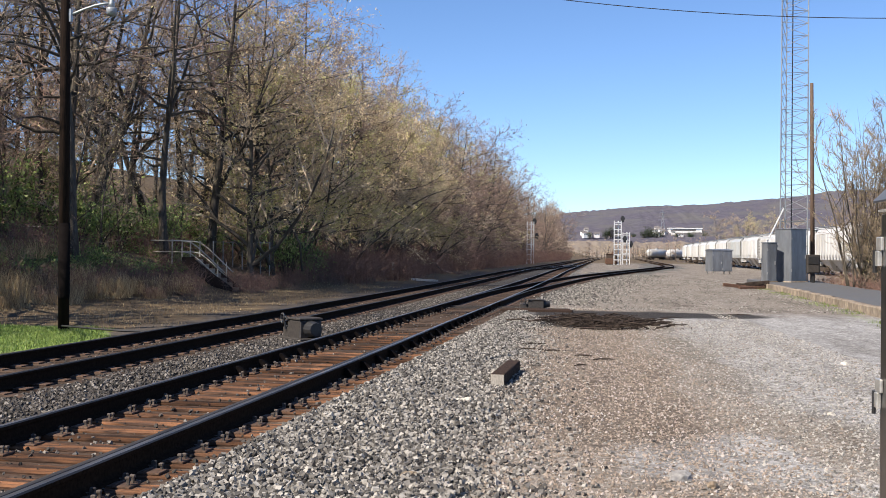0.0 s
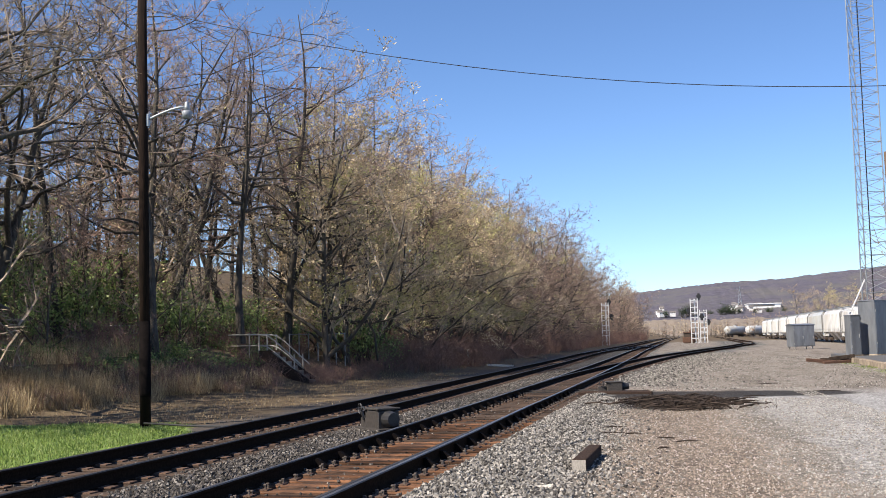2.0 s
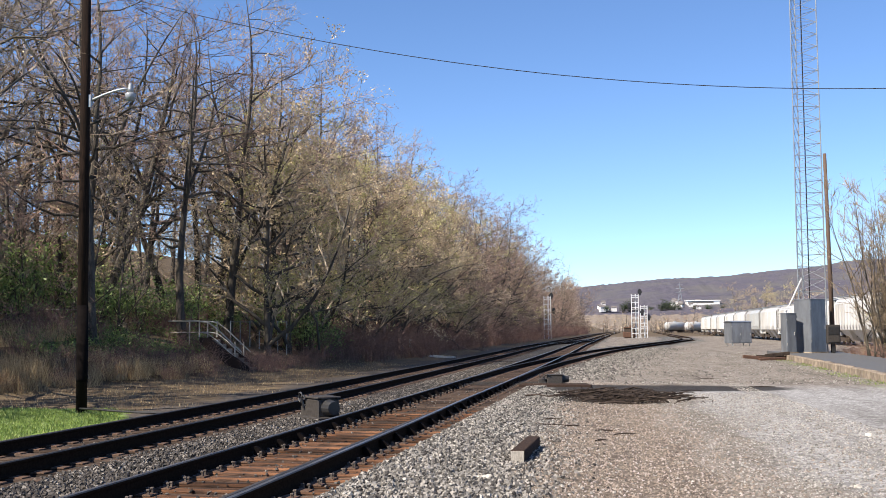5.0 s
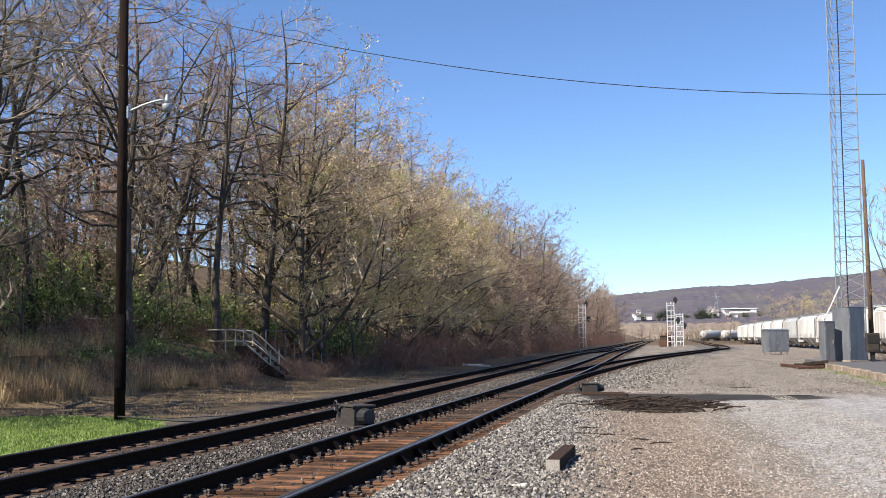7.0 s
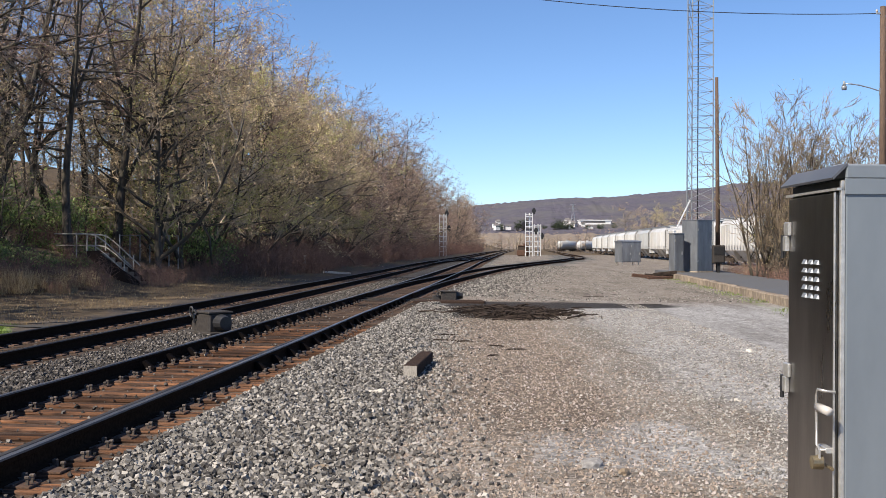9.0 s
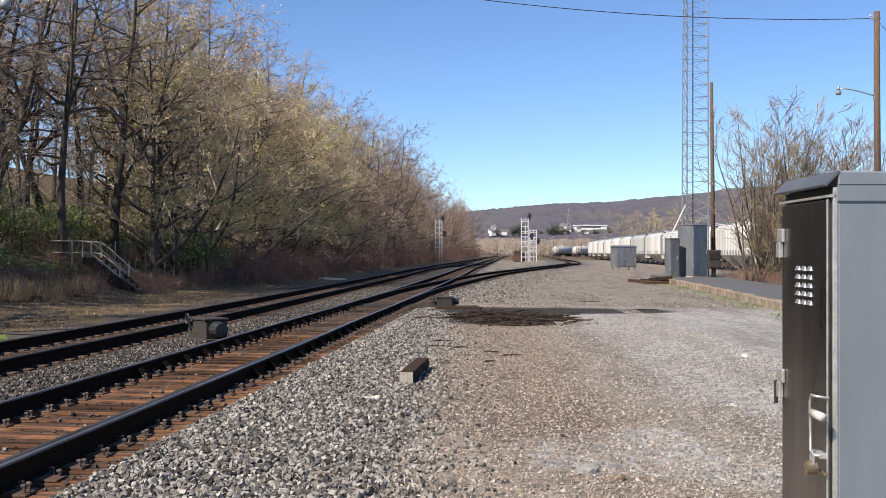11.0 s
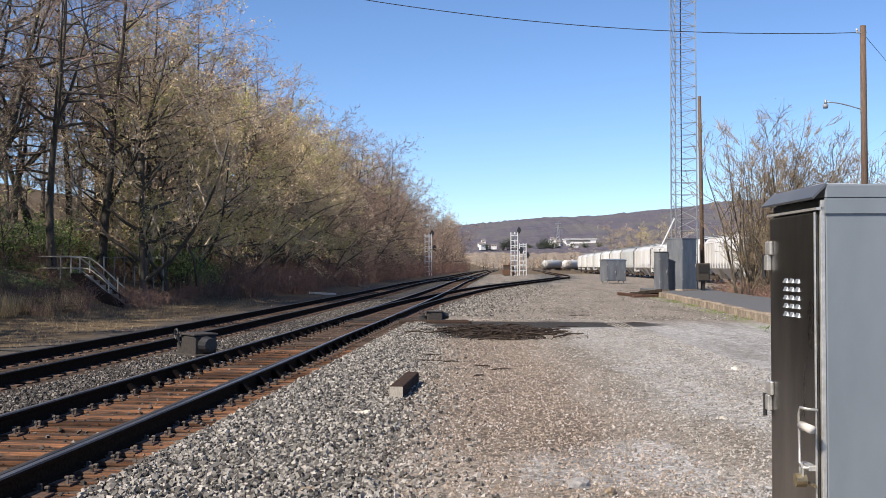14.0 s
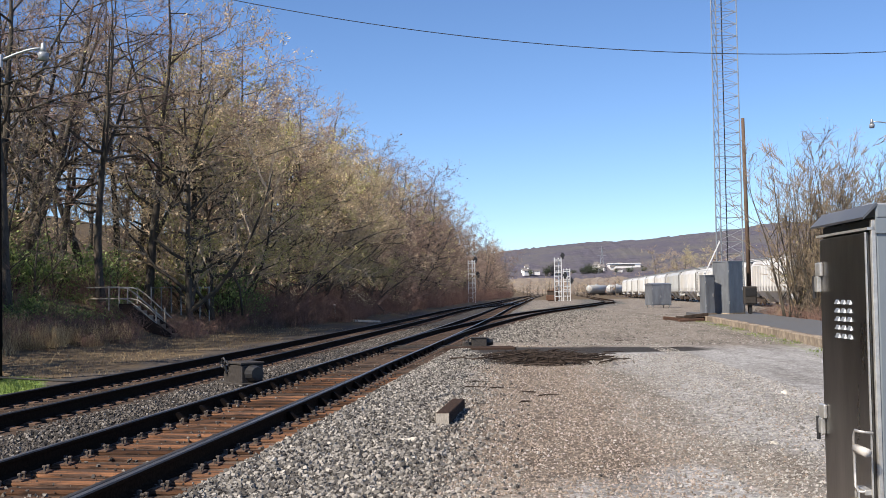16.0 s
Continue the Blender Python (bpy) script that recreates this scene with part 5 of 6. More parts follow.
LOUVRE = Mesh().add([(-0.0302, 0, 0), (-0.0302, 0.062, 0), (-0.0302, 0.052, 0.018), (-0.0302, 0.010, 0.018), (-0.039, 0.008, 0.0), (-0.039, 0.054, 0.0), (-0.034, 0.046, 0.014), (-0.034, 0.016, 0.014)], [(4, 5, 6, 7), (2, 3, 7, 6), (3, 0, 4, 7), (1, 2, 6, 5), (0, 1, 5, 4)]).data("louvre", GALV)
for row in range(5):
    for col in range(3):
        part("louvre", LOUVRE, None, door, at=pose(0, 0.21 + col * 0.075, 1.525 + row * 0.0345))
SHIFT = pose(0, -0.055, 0)
hd = part("door_handle", Mesh().tube([(-0.03, 0.07, 1.18), (-0.075, 0.075, 1.185), (-0.08, 0.12, 1.185), (-0.08, 0.14, 1.16), (-0.08, 0.135, 0.97), (-0.075, 0.1, 0.955), (-0.03, 0.09, 0.955)], 0.006, 8), HINGE, door, "bent steel rod handle", True, SHIFT)
part("grip", Mesh().tube([(-0.075, 0.13, 1.115), (-0.075, 0.005, 1.115)], [0.017, 0.017], 10), PORCELAIN, hd, "pale round grip", True)
lock = part("padlock", Mesh().tube([(-0.065, 0.115, 0.905), (-0.105, 0.115, 0.905)], [0.028, 0.026], 14), BRASS, door, "round weathered brass padlock", False, SHIFT)
part("shackle", Mesh().tube([(-0.08, 0.098, 0.92), (-0.08, 0.098, 0.955), (-0.08, 0.115, 0.968), (-0.08, 0.132, 0.955), (-0.08, 0.132, 0.92)], 0.005, 6), HINGE, lock)
part("hasp", Mesh().box(-0.06, -0.03, 0.03, 0.13, 0.945, 0.965, 0.003), HINGE, door)
part("latch_bar", Mesh().tube([(-0.045, 0.0, 0.89), (-0.045, 0.09, 0.89)], 0.007, 6), BRASS, door)
part("lifting_lug", Mesh().box(0.05, 0.2, 0.2, 0.3, TOP + 0.058, TOP + 0.068, 0.003), HINGE, cb)
part("plinth", Mesh().box(-0.06, W + 0.06, -0.06, D + 0.06, -0.15, 0.02, 0.02), CONCRETE, cb)

# ---- things by the track ----
blk = thing("timber_block", pose(-0.49, 15.5, 0.0, 0, 0, -4.9), "sawn-off dark tie block lying on the ballast", "timber block")
part("log", Mesh().box(-0.095, 0.095, -0.98, 0.98, -0.03, 0.155, 0.01), TIMBER_DARK, blk, at=pose(0, 0, 0, 0, 0, 0))
part("sawn_end", Mesh().box(-0.09, 0.09, -0.988, -0.9805, -0.02, 0.148, 0.002), TIMBER_END, blk, "pale grey sawn end grain")


def rock(name, x, y, sx, sy, sz, material, label, seed, turn=0):
    g = random.Random(seed)
    bm = bmesh.new()
    bmesh.ops.create_icosphere(bm, subdivisions=2, radius=1)
    for v in bm.verts:
        n = noise.noise(v.co * 1.1 + Vector((seed, 0, 0))) * 0.5 + noise.noise(v.co * 2.7 + Vector((0, seed, 0))) * 0.25
        v.co *= 1 + n
        v.co = Vector((v.co.x * sx, v.co.y * sy, max(v.co.z, -0.35) * sz))
    me = bpy.data.meshes.new(name)
    bm.to_mesh(me)
    bm.free()
    me.materials.append(material)
    return tagged(new(name, me), label, "rock", "loose rocks"), me


for k, (x, y, sx, sy, sz, mt, lb) in enumerate([
    (-0.86, 12.85, 0.15, 0.09, 0.05, PALE_ROCK, "flat pale rock lying on the ballast"),
    (-1.0, 8.45, 0.10, 0.07, 0.045, TAN_ROCK, "broken tan brick-like rock"),
    (1.08, 8.6, 0.11, 0.09, 0.05, GREY_ROCK, "grey rock half sunk in the lot"),
    (1.30, 8.35, 0.06, 0.04, 0.035, TAN_ROCK, "small tan rock on the lot"),
    (-1.93, 13.4, 0.10, 0.05, 0.04, PALE_ROCK, "pale splinter of stone at the tie ends"),
    (4.9, 18.2, 0.08, 0.06, 0.04, PALE_ROCK, "pale rock on the lot"),
    (3.2, 12.4, 0.05, 0.04, 0.03, PALE_ROCK, "small pale rock on the lot"),
]):
    ob, _ = rock("rock", x, y, sx, sy, sz, mt, lb, 3 + k)
    ob.matrix_basis = pose(x, y, float(ground_z(x, y)) + sz * 0.3, 0, 0, 20 * k)


def switch_machine(x, y, turn, label, size=1.0, squat=1.0):
    ob = thing("switch_machine", pose(x, y, 0.0, 0, 0, turn) @ Matrix.Diagonal((size, size, squat, 1)), label, "switch machine", "switch machines")
    part("base_plate", Mesh().box(-0.55, 0.55, -0.3, 0.3, -0.02, 0.06, 0.01), MACHINE, ob)
    part("gear_case", Mesh().box(-0.2, 0.38, -0.24, 0.24, 0.06, 0.42, 0.03), MACHINE, ob)
    part("case_lid", Mesh().box(-0.22, 0.40, -0.26, 0.26, 0.42, 0.455, 0.012), MACHINE, ob)
    part("motor_case", Mesh().box(-0.52, -0.2, -0.2, 0.16, 0.06, 0.27, 0.04), MACHINE, ob)
    part("end_drum", Mesh().tube([(0.38, 0, 0.24), (0.62, 0, 0.24)], [0.17, 0.13], 12), BLACK, ob)
    part("hand_lever", Mesh().tube([(-0.3, -0.22, 0.2), (-0.32, -0.26, 0.4), (-0.2, -0.27, 0.46), (-0.1, -0.27, 0.40)], 0.022, 6), BLACK, ob)
    part("lever_ring", Mesh().tube([(-0.4 + 0.08 * math.cos(w), -0.25, 0.42 + 0.1 * math.sin(w)) for w in np.linspace(0, 6.1, 10)], 0.018, 5), BLACK, ob)
    part("throw_rod", Mesh().box(0.55, 1.3, -0.03, 0.03, 0.02, 0.06), MACHINE, ob)
    return ob


switch_machine(-4.75, 21.5, -52, "dark cast-iron switch machine between the tracks")
switch_machine(-0.25, 34.8, 5, "low dark switch machine beside the turnout", 0.85, 0.72)
hr = thing("switch_headrod_timber", pose(0.35, 33.3, 0.03, 0, 0, -8), "long dark timbers carrying the switch machine", "timber")
part("timber", Mesh().box(-1.6, 0.6, -0.13, 0.13, -0.1, 0.05, 0.015), TIMBER_DARK, hr)
part("timber", Mesh().box(-1.6, 0.45, 0.4, 0.66, -0.1, 0.05, 0.015), TIMBER_DARK, hr)
# switch points and rods of the turnout
for k, (yy, off) in enumerate(((34.3, 0.0), (35.4, 0.0))):
    rod = Mesh().box(-1.3, 1.6, -0.03, 0.03, 0.03, 0.07)
    solid("switch_rod", rod, MACHINE, "iron switch rod under the rails", "switch rod", "switch rods", m=pose(float(near_track(yy)), yy, 0.0, 0, 0, -4))

g = random.Random(33)
pile = Mesh()
for k in range(900):
    a = g.gauss(0, 0.9)
    near = g.random()
    p = Vector((1.2 + g.gauss(0, 0.6) + 0.6 * near, 29.2 - 2.2 * near + g.gauss(0, 0.8), 0.02 + abs(g.gauss(0, 0.06))))
    l = g.uniform(0.1, 0.3) if k % 5 else g.uniform(0.4, 1.0)
    d = Vector((math.cos(a) * l, math.sin(a) * l * 1.3, g.uniform(-0.03, 0.10)))
    w = 0.8 if k % 5 else 1.7
    pile.tube([p - d * 0.5, p + Vector((g.uniform(-0.05, 0.05), 0, 0.04)), p + d * 0.5], [0.014 * w, 0.012 * w, 0.005 * w], 3)
solid("dead_stick_pile", pile, STICK, "flattened pile of dark dead sticks on the gravel", "stick pile", kind="stuff")
for k, (x, y, l, a) in enumerate([(1.9, 26.3, 1.6, 165), (1.2, 26.9, 1.3, 20), (2.3, 27.3, 1.4, 10), (0.6, 27.4, 1.2, 170), (2.9, 28.0, 1.1, 155), (1.6, 25.8, 0.9, 5), (0.1, 28.6, 1.3, 178), (-0.35, 20.2, 0.9, 170), (0.2, 20.0, 0.3, 10), (0.75, 19.1, 0.35, 165), (1.05, 18.4, 0.4, 20), (-0.15, 21.3, 0.5, 5), (0.62, 17.3, 0.25, 40), (5.9, 33.2, 0.8, 2), (4.9, 38, 0.9, 8), (3.6, 31, 0.6, 0)]):
    s = Mesh().tube([(-l / 2, 0, 0.012), (-l * 0.15, 0.015, 0.02), (l * 0.2, -0.02, 0.022), (l / 2, 0.02, 0.01)], [0.008, 0.014, 0.012, 0.006], 6)
    solid("dead_stick", s, STICK, "dead stick lying on the gravel", "stick", "loose sticks", m=pose(x, y, float(ground_z(x, y)), 0, 0, a))

# marker post and pale debris by the far track
mk = thing("marker_post", pose(-10.15, 74.5, 0.0), "short white trackside marker post", "marker post")
part("post", Mesh().box(-0.07, 0.07, -0.06, 0.06, -0.1, 1.05, 0.01), RAILING, mk)
part("cap", Mesh().box(-0.09, 0.09, -0.08, 0.08, 1.05, 1.1, 0.01), RAILING, mk)
solid("pale_plank", Mesh().box(-0.9, 0.9, -0.12, 0.12, 0, 0.14, 0.02), PALE_ROCK, "pale weathered plank beside the far track", "plank", m=pose(-7.75, 72.5, -0.1, 0, 4, 20))
for k, (dx, dy) in enumerate(((0, 0), (0.5, -0.3))):
    cable = Mesh().tube([(-10.9 + dx, 24.1 + dy, 0.02), (-9.6 + dx, 23.2 + dy, 0.02), (-8.6 + dx, 23.4 + dy, -0.02), (-7.9 + dx, 24.4 + dy, -0.02)], 0.022, 5)
    solid("ground_cable", cable, BLACK, "black cable lying on the ground by the track", "cable", "ground cables")

# ---- steps with handrail on the bank ----
st = thing("bank_steps", pose(0, 0, 0), "old steps up the bank with white pipe handrails", "steps")
for j, yy in enumerate((45.6, 46.9)):
    rail = part("handrail", Mesh().tube([(-16.7, yy, 2.2), (-15.4, yy, 2.2), (-14.95, yy, 2.14), (-14.6, yy, 1.9), (-13.45, yy, 0.85)], 0.028, 8), RAILING, st, "white pipe handrail", True)
    part("mid_rail", Mesh().tube([(-16.6, yy, 1.72), (-15.3, yy, 1.72), (-14.95, yy, 1.66), (-14.5, yy, 1.33), (-13.5, yy, 0.42)], 0.023, 8), RAILING, st, smooth=True)
    for px, pz0, pz1 in ((-15.75, 1.2, 2.25), (-14.95, 1.0, 2.2), (-13.75, 0.1, 1.3)):
        part("rail_post", Mesh().tube([(px, yy, pz0), (px, yy, pz1)], 0.028, 8), RAILING, st)
for k in range(7):
    part("step", Mesh().box(-0.16, 0.16, -0.55, 0.55, -0.3, 0.0, 0.015), CONCRETE, st, at=pose(-13.3 - 0.27 * k, 46.25, 0.2 + 0.2 * k))
for yy in (45.6, 46.9):
    part("stringer", Mesh().prism([(-15.3, 1.25), (-15.3, 1.5), (-14.9, 1.5), (-13.1, 0.2), (-13.1, -0.2), (-13.4, -0.2)], "y", yy - 0.06, yy + 0.06), TIMBER_DARK, st, "dark timber stringer")
fe = thing("pipe_fence", pose(0, 0, 0), "low rusty pipe fence along the top of the bank", "fence")
for k in range(7):
    x, y = -15.6 + 0.33 * k, 51 + 0.5 * k
    z = float(ground_z(x, y))
    part("fence_post", Mesh().tube([(x, y, z - 0.2), (x, y, 2.25)], 0.03, 6), GALV, fe)
part("fence_rail", Mesh().tube([(-15.6, 51, 2.2), (-13.6, 54, 2.2)], 0.018, 6), GALV, fe)
hb = thing("left_bank_rail", pose(-21.2, 44, 0.0), "thin pale pipe rail among the tree trunks", "railing")
part("rail", Mesh().tube([(-1.6, 0, 2.75), (1.6, 0, 2.7)], 0.025, 6), RAILING, hb)
part("post", Mesh().tube([(0.9, 0, 1.2), (0.9, 0, 2.72)], 0.03, 6), RAILING, hb)
for w, (x0, y0, z0, rr, hh) in enumerate(((-13.1, 53.5, 1.0, 1.25, 2.6),)):
    arch = Mesh().tube([(x0 - rr, y0, z0), (x0 - rr * 0.9, y0, z0 + hh * 0.6), (x0 - rr * 0.3, y0, z0 + hh), (x0 + rr * 0.4, y0, z0 + hh * 0.9), (x0 + rr * 0.9, y0, z0 + hh * 0.45), (x0 + rr, y0, z0 - 0.2)], [0.09, 0.085, 0.08, 0.07, 0.06, 0.05], 7)
    solid("arched_trunk", arch, BARK, "dark bent tree trunk arching over the bank", "tree trunk", smooth=True)


# ---- signals ----
def signal_mast(x, y, z0, height, label, heads, turn=0):
    ob = thing("signal_mast", pose(x, y, z0, 0, 0, turn), label, "railway signal", "railway signals")
    w = 0.62
    for sx in (-w, w):
        part("ladder_rail", Mesh().box(sx - 0.075, sx + 0.075, -0.06, 0.06, 0, height, 0.0), SILVER, ob)
    z = 1.0
    while z < height - 0.1:
        part("rung", Mesh().box(-w, w, -0.05, 0.05, z, z + 0.14), SILVER, ob)
        z += 0.92
    part("mast", Mesh().tube([(0.15, 0.5, 0), (0.15, 0.5, height)], 0.13, 10), SILVER, ob)
    for k in range(3):
        part("platform_bracket", Mesh().box(-w, w, -0.1, 0.6, height * (0.36 + 0.3 * k), height * (0.36 + 0.3 * k) + 0.08), SILVER, ob)
    for hx, hz in heads:
        hd = part("signal_head", Mesh().tube([(hx, 0.1, hz), (hx, 0.35, hz)], 0.4, 16), BLACK, ob, "round black signal head")
        part("housing", Mesh().box(hx - 0.22, hx + 0.22, 0.35, 0.75, hz - 0.6, hz + 0.55, 0.05), BLACK, hd)
    part("footing", Mesh().box(-0.9, 0.9, -0.4, 0.9, -0.25, 0.12, 0.03), CONCRETE, ob)
    return ob


signal_mast(-2.15, 205, -0.25, 8.1, "silver lattice signal mast beside the far track", [(0.75, 8.2), (1.15, 5.4)])
signal_mast(13.6, 200, -0.2, 8.1, "silver lattice signal mast between the tracks", [(0.9, 8.5), (-0.95, 6.0), (1.3, 4.9)])
signal_mast(15.6, 206, -0.2, 6.2, "second silver signal mast beside the junction", [(0.9, 4.0)])
rc = thing("relay_case", pose(12.6, 201, -0.2), "rusty brown trackside relay case on a stand", "relay case")
part("lower_case", Mesh().box(-1.15, 1.15, -0.6, 0.6, 0.35, 1.3, 0.06), RUST, rc)
part("upper_case", Mesh().box(-0.95, 1.05, -0.5, 0.5, 1.3, 2.05, 0.06), BOGIE, rc)
part("roof", Mesh().box(-1.05, 1.15, -0.6, 0.6, 2.05, 2.2, 0.04), RUST, rc)
part("stand", Mesh().box(-0.9, 0.9, -0.4, 0.4, -0.1, 0.35), BOGIE, rc)
part("vent", Mesh().tube([(0.3, 0, 2.2), (0.3, 0, 2.6)], [0.35, 0.25], 8), RUST, rc)


# ---- freight cars ----
def bogie(parent, y):
    b = part("bogie", Mesh().box(-1.15, 1.15, y - 1.1, y + 1.1, 0.45, 0.8, 0.05), BOGIE, parent)
    for dy in (-0.85, 0.85):
        for sx in (-0.78, 0.78):
            part("wheel", Mesh().tube([(sx - 0.07, y + dy, 0.65), (sx + 0.07, y + dy, 0.65)], 0.45, 14), BOGIE, b)


# darker grey: the shade of the cars' end recesses is put into the colour
END_SHADE = surface("hopper_end_shade", (0.10, 0.095, 0.09), (0.24, 0.235, 0.225), 3, 0.9, 0, 0.2, 0.01)


def hopper_car(x, y, turn, material, label, length=16.5):
    ob = thing("hopper_car", pose(x, y, -0.05, 0, 0, turn), label, "freight car", "hopper cars")
    h, w, l = 4.55, 1.55, length / 2
    body = Mesh()
    outline = [(-1.35, 1.5), (1.35, 1.5), (w, 2.0), (w, 3.9), (1.25, 4.35), (0.5, h), (-0.5, h), (-1.25, 4.35), (-w, 3.9), (-w, 2.0)]
    body.prism(outline, "y", -l + 0.9, l - 0.9)
    part("body", body, material, ob)
    part("roof_hatch", Mesh().box(-0.35, 0.35, -l + 1.4, l - 1.4, h, h + 0.22, 0.05), material, ob)
    for k in range(13):
        y0 = -l + 1.2 + k * (2 * l - 2.4) / 12
        for sx in (-1, 1):
            part("rib", Mesh().box(min(sx * w, sx * (w + 0.09)), max(sx * w, sx * (w + 0.09)), y0 - 0.06, y0 + 0.06, 1.55, 3.9), material, ob)
    for k in range(3):
        y0 = -l + 3.6 + k * (2 * l - 7.2) / 2
        part("hopper_bay", Mesh().add([(-1.3, y0 - 2, 1.6), (1.3, y0 - 2, 1.6), (1.3, y0 + 2, 1.6), (-1.3, y0 + 2, 1.6), (-0.5, y0 - 0.5, 0.45), (0.5, y0 - 0.5, 0.45), (0.5, y0 + 0.5, 0.45), (-0.5, y0 + 0.5, 0.45)], [(0, 1, 5, 4), (1, 2, 6, 5), (2, 3, 7, 6), (3, 0, 4, 7), (4, 5, 6, 7)]), material, ob)
    for sx in (-0.95, 0.95):
        part("roof_walk", Mesh().box(sx - 0.25, sx + 0.25, -l + 0.6, l - 0.6, h + 0.02, h + 0.1), GALV, ob)
    part("underframe", Mesh().box(-0.4, 0.4, -l, l, 0.85, 1.25), BOGIE, ob)
    for s in (-1, 1):
        part("end_sheet", Mesh().prism([(u * 0.985, w0) for u, w0 in outline[:5] + [(0.4, 4.5), (-0.4, 4.5)] + outline[7:]], "y", min(s * (l - 0.93), s * (l - 0.86)), max(s * (l - 0.93), s * (l - 0.86))), END_SHADE, ob, "grey end sheet darkened for the shade of the end recess")
        part("end_sill", Mesh().box(-1.45, 1.45, min(s * l, s * (l - 0.25)), max(s * l, s * (l - 0.25)), 0.95, 1.3), material, ob)
        part("coupler", Mesh().box(-0.15, 0.15, min(s * l, s * (l + 0.5)), max(s * l, s * (l + 0.5)), 0.75, 1.05), BOGIE, ob)
        for sx in (-1.4, 1.4):
            lad = Mesh()
            for zz in np.arange(1.3, 4.2, 0.4):
                lad.box(min(sx, sx * 0.72), max(sx, sx * 0.72), s * (l - 0.3) - 0.02, s * (l - 0.3) + 0.02, zz, zz + 0.04)
            lad.box(sx - 0.03, sx + 0.03, s * (l - 0.3) - 0.03, s * (l - 0.3) + 0.03, 1.2, 4.3)
            part("ladder", lad, material, ob)
        bogie(ob, s * (l - 2.2))
    return ob


car_line = through_points([60, 102, 150, 275, 330, 420], [26.2, 27.4, 29.6, 36.6, 40.5, 49])
y = 92.0
for k in range(11):
    c = y + 8.4
    s = float(car_line(c + 1) - car_line(c - 1)) / 2
    hopper_car(float(car_line(c)), c, -math.degrees(math.atan(s)), HOPPER_GREY if k in (4,) else HOPPER, "grey covered hopper car on the yard track" if k in (4,) else "white covered hopper car standing on the yard track")
    y += 17.4
yt = thing("yard_track", pose(0, 0, 0), "yard track under the standing freight cars", "railway track", "railway tracks")
for side in (-0.755, 0.755):
    part("rail", rail_mesh("rail", car_line, side, list(np.arange(60, 420, 4.0)), -0.15), None, yt)


def tank_car(x, y, turn, material, label):
    ob = thing("tank_car", pose(x, y, -0.1, 0, 0, turn), label, "freight car", "tank cars")
    part("tank", Mesh().tube([(0, -6, 2.5), (0, -5.8, 2.5), (0, -5.2, 2.5), (0, 5.2, 2.5), (0, 5.8, 2.5), (0, 6, 2.5)], [0.5, 1.1, 1.45, 1.45, 1.1, 0.5], 20), material, ob, smooth=True)
    part("dome", Mesh().tube([(0, 0, 3.8), (0, 0, 4.3)], 0.5, 12), material, ob)
    part("underframe", Mesh().box(-0.5, 0.5, -6.4, 6.4, 0.85, 1.15), BOGIE, ob)
    for s in (-1, 1):
        bogie(ob, s * 4.6)
    return ob


tank_car(47.2, 390, -35, HOPPER, "white tank car far down the yard")
tank_car(40.3, 392, -35, HOPPER_GREY, "grey tank car far down the yard")

# ---- tall shrub by the platform ----
TS = tree_kind("multistem_shrub", 71, TWIG_TAN, BUD_OLIVE, 600, 0.045, "tall multi-stemmed shrub with pale green spring buds", height=9.2, radius=0.06, limbs=9, start=0.06, steep=1.25, subs=4, twigs=3, fine=1, stems=15, reach=0.27, bends=4, sides=3, crook=0.16, splay=0.62)
TS2 = tree_kind("multistem_shrub", 72, TWIG_TAN, BUD_OLIVE, 600, 0.045, "multi-stemmed reddish shrub budding yellow-green", height=7.6, radius=0.055, limbs=9, start=0.06, steep=1.2, subs=4, twigs=3, fine=1, stems=15, reach=0.28, bends=4, sides=3, crook=0.16, splay=0.62)
for k, (kind, x, y, s, t) in enumerate([(TS, 16.3, 57.5, 1.1, 0), (TS, 17.2, 58.5, 1.15, 140), (TS2, 17.9, 56.5, 1.1, 200), (TS, 18.8, 58.5, 1.1, 290), (TS2, 19.6, 57, 1.1, 20), (TS2, 20.8, 60, 1.1, 110), (TS, 22.0, 59, 1.05, 70), (TS2, 16.7, 55, 0.8, 250), (TS2, 23.4, 61, 1.1, 30)]):
    plant(kind, pose(x, y, 0.0, 0, 0, t) @ Matrix.Diagonal((s, s, s, 1)), "shrubs by the platform")
for k in range(14):
    x, y = 15.5 + 0.45 * (k % 4) + 0.2 * math.sin(k), 44 + 1.9 * k
    solid("bramble_thicket", THICKETS[k % 3], None, "brown leafless brush behind the platform", "brambles", "brambles behind the platform", "stuff", pose(x + 0.08 * (y - 44), y, 0, 0, 0, 50 * k) @ Matrix.Diagonal((0.8, 0.8, 0.6, 1)))

# ---- distance ----


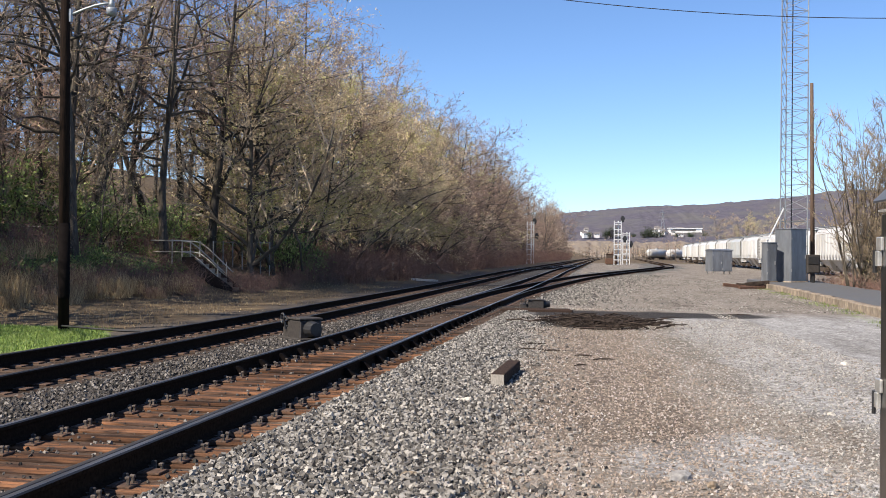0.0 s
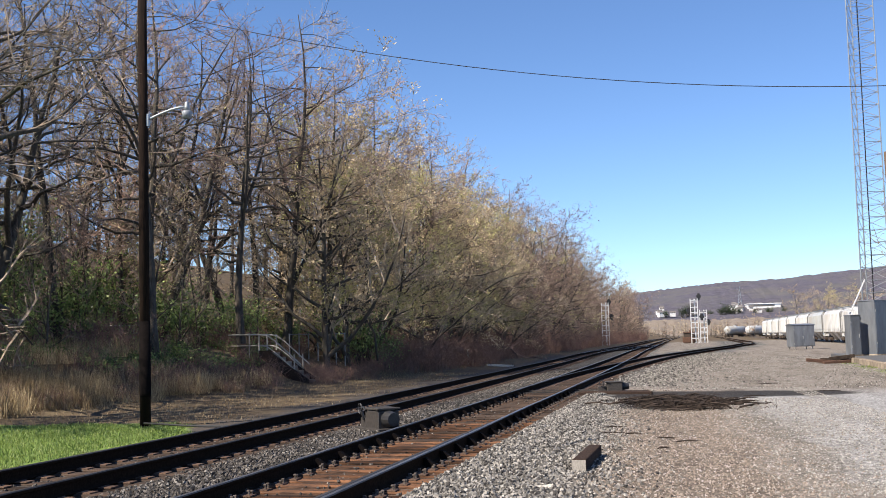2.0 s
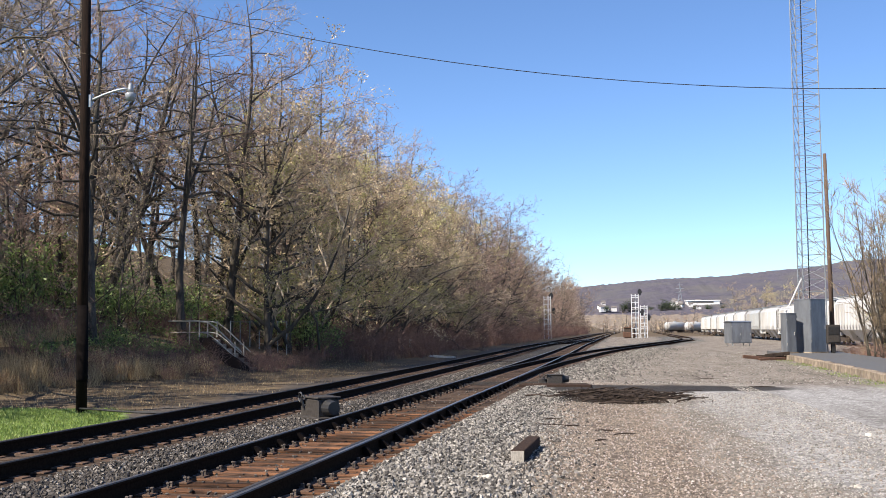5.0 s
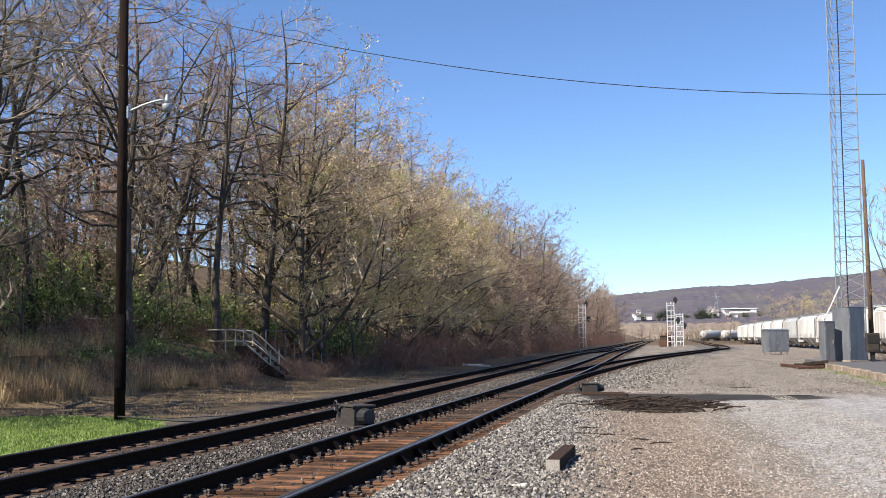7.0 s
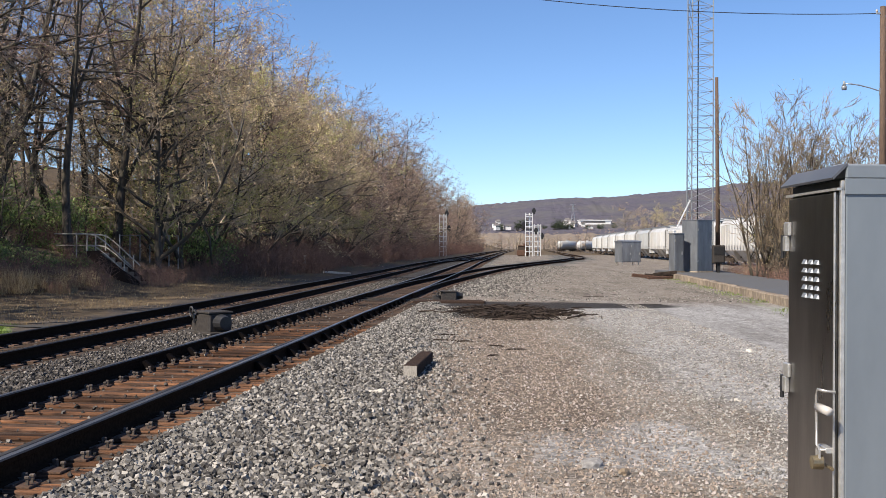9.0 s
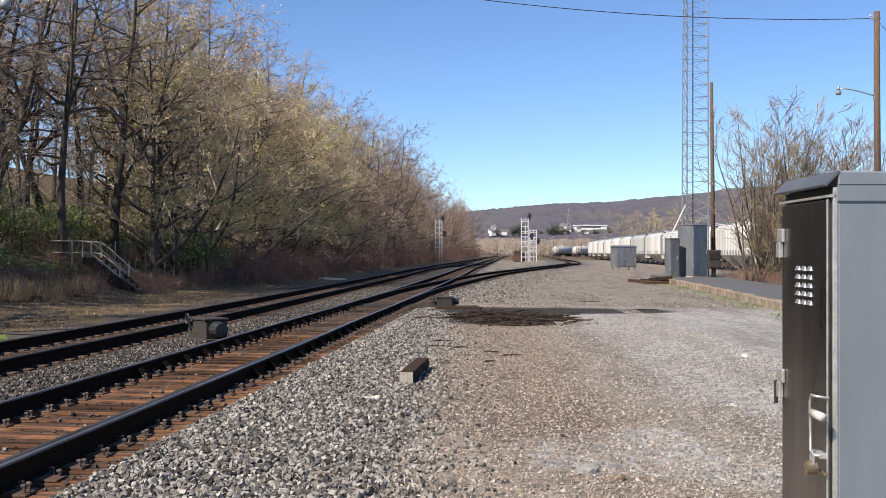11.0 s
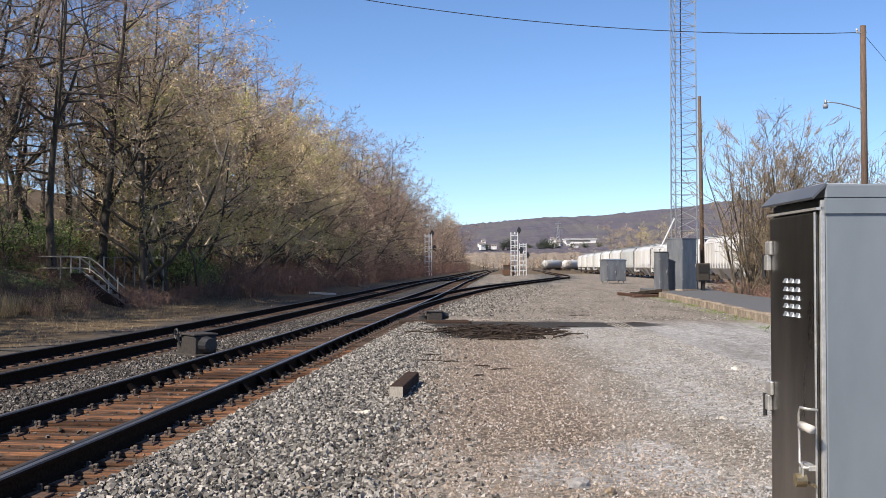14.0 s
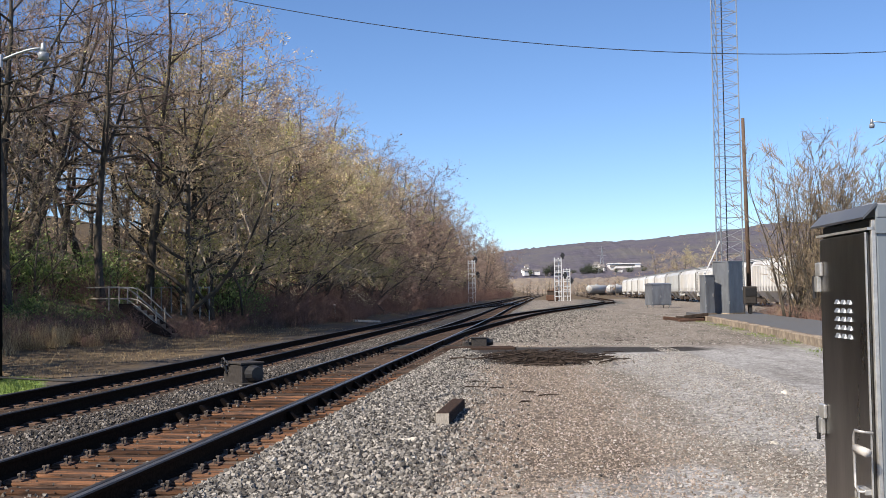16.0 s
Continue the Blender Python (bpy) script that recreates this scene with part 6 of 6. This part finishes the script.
def ridge(name, places, depth, base, material, label, seed, rough):
    """A long wooded hill: crest heights by bearing, falling to the valley in front."""
    cx = [p[0] for p in places]
    m = Mesh()
    xs = np.arange(cx[0], cx[-1], (cx[-1] - cx[0]) / 900)
    rows = 14
    for i, x in enumerate(xs):
        h = float(np.interp(x, cx, [p[1] for p in places]))
        for j in range(rows):
            u = j / (rows - 1)
            n = noise.noise(Vector((x * 0.012, u * 6, seed))) * rough + noise.noise(Vector((x * 0.06, u * 20, seed + 5))) * rough * 0.45 + noise.noise(Vector((x * 0.19, u * 60, seed + 9))) * rough * 0.5
            m.v.append((x, base + depth * u, -3 + (h + 3) * math.sin(u * 1.5708) + n * (0.35 + 0.65 * u)))
    for i in range(len(xs) - 1):
        for j in range(rows - 1):
            m.f.append((i * rows + j, (i + 1) * rows + j, (i + 1) * rows + j + 1, i * rows + j + 1))
            m.mi.append(0)
    return solid(name, m, material, label, "hill", kind="structure", smooth=True)


ridge("far_hill", [(-900, 50), (-200, 58), (0, 66), (25, 74), (150, 84), (260, 90), (330, 95), (410, 103), (470, 112), (560, 120), (700, 128), (1000, 130), (1800, 120)], 700, 1300, FAR_WOOD_HAZED, "long wooded hill across the valley", 2, 5.0)
NEAR_WOOD = surface("valley_woodland", (0.11, 0.085, 0.065), (0.22, 0.175, 0.13), 0.25, 1.0, 0, 1.0, 2.0, stain=(0.17, 0.15, 0.09))
ridge("near_hill", [(120, 0), (180, 14), (230, 26), (290, 40), (360, 52), (480, 60), (800, 70)], 260, 620, NEAR_WOOD, "browner wooded slope behind the yard", 7, 5.0)
VALLEY_SCRUB = surface("valley_scrub", (0.13, 0.105, 0.088), (0.30, 0.25, 0.20), 0.35, 1.0, 0, 1.0, 2.0, stain=(0.20, 0.165, 0.125))
ridge("valley_slope", [(-500, 10), (-100, 13), (40, 14), (140, 13), (300, 12), (900, 14)], 160, 900, VALLEY_SCRUB, "low pale scrub slope before the hill", 12, 4.0)
# low trees across the valley floor
g = random.Random(71)
VALLEY = [tree_kind("valley_tree", 81 + k, (TWIG_PALE, TWIG, TWIG_RED)[k], (BUD_TAN, BUD_RED, BUD_RED)[k], 260, 0.16, "small hazy tree across the valley", height=10, radius=0.16, limbs=10, start=0.1, subs=3, twigs=3, fine=2, reach=0.42, bends=3, sides=3) for k in range(3)]
for k in range(170):
    y = g.uniform(360, 640)
    x = y * g.uniform(-0.02, 0.3)
    if x > float(near_track(min(y, 500))) + 4 or y > 480:
        plant(VALLEY[k % 3], pose(x, y, -0.5, 0, 0, g.uniform(0, 360)) @ Matrix.Diagonal((0.8, 0.8, g.uniform(0.45, 0.95), 1)), "valley trees")
for k in range(16):
    y = g.uniform(330, 420)
    x = y * g.uniform(0.155, 0.23)
    plant(HAZY[k % 2], pose(x, y, 0, 0, 0, g.uniform(0, 360)) @ Matrix.Diagonal((1.2, 1.2, 1.05, 1)), "valley trees")


def far_house(x, y, z, w, d, h, turn, label):
    ob = thing("house", pose(x, y, z, 0, 0, turn), label, "house", "houses across the valley")
    part("wall", Mesh().box(-w / 2, w / 2, -d / 2, d / 2, -3, h), WALL_PALE, ob)
    part("roof", Mesh().prism([(-d / 2 - 0.5, h), (d / 2 + 0.5, h), (0, h + d * 0.42)], "x", -w / 2 - 0.4, w / 2 + 0.4), ROOF_DARK, ob)
    for k in range(3):
        for z0 in (1.0, 3.8) if h > 5 else (1.2,):
            part("window", Mesh().box(-w / 2 + w * (0.12 + 0.3 * k), -w / 2 + w * (0.28 + 0.3 * k), -d / 2 - 0.08, -d / 2 - 0.02, z0, z0 + 1.4), GLASS_DARK, ob)


for k in range(19):
    y = g.uniform(1440, 1505)
    x = y * (g.uniform(0.101, 0.112) if k % 3 == 0 else g.uniform(0.117, 0.129) if k % 3 == 1 else g.uniform(0.03, 0.056))
    far_house(x, y, -1 + 85 * math.sin((y - 1300) / 700 * 1.5708), g.uniform(4.5, 7.5), g.uniform(4, 6), g.choice((1.8, 3.2)), g.uniform(-35, 35), "pale gabled house across the valley")
for k in range(90):
    y = g.uniform(640, 1250)
    s = g.uniform(0.6, 1.0)
    plant(VALLEY[k % 3], pose(y * g.uniform(0.0, 0.19), y, -0.5, 0, 0, g.uniform(0, 360)) @ Matrix.Diagonal((s * 1.4, s * 1.4, s, 1)), "valley trees")
EVERGREENS = []
for kit in SHRUBS:
    dark = kit[1][1].copy()
    dark.materials[0] = LEAF_DARK
    EVERGREENS.append([kit[0], ("foliage", dark)])
for k, (x, y, s) in enumerate([(133, 1445, 6.0), (140, 1455, 7.0), (147, 1450, 6.5), (155, 1450, 4.5), (83, 1445, 6.0), (91, 1450, 7.0), (99, 1450, 4.5), (62, 1445, 4.0), (193, 1450, 5.0), (212, 1455, 4.5), (120, 1460, 4.0), (176, 1452, 4.0)]):
    ob = thing("evergreen_tree", pose(x, y, 23, 0, 0, 50 * k) @ Matrix.Diagonal((s, s, s, 1)), "dark green evergreen across the valley", "tree", "valley evergreens")
    for key, me in EVERGREENS[k % 2]:
        tagged(part(key, me, None, ob), kind="stuff" if key == "foliage" else "")
wh = thing("warehouse", pose(190, 1490, 36, 0, 0, 4), "long low white warehouse on the far slope", "warehouse")
part("wall", Mesh().box(-21, 21, -9, 9, -12, 1.6), WALL_PALE, wh)
part("roof", Mesh().box(-22, 22, -10, 10, 1.6, 2.6), WALL_PALE, wh)
part("dock_door", Mesh().box(-17, 13, -9.2, -9.05, -1.4, 0.8), ROOF_DARK, wh)
py = thing("pylon", pose(160, 1480, 20), "steel lattice power pylon before the hill", "pylon")
for sx in (-4, 4):
    part("leg", Mesh().tube([(sx, 0, 0), (0, 0, 42)], 0.3, 4), GALV, py)
for zz in range(4, 38, 5):
    w = 4 * (1 - zz / 42)
    part("brace", Mesh().tube([(-w, 0, zz), (w * 0.9, 0, zz + 4)], 0.2, 4), GALV, py)
for zz, w in ((29, 6), (34, 5), (39, 4)):
    part("cross_arm", Mesh().tube([(-w, 0, zz), (w, 0, zz)], 0.3, 4), GALV, py)
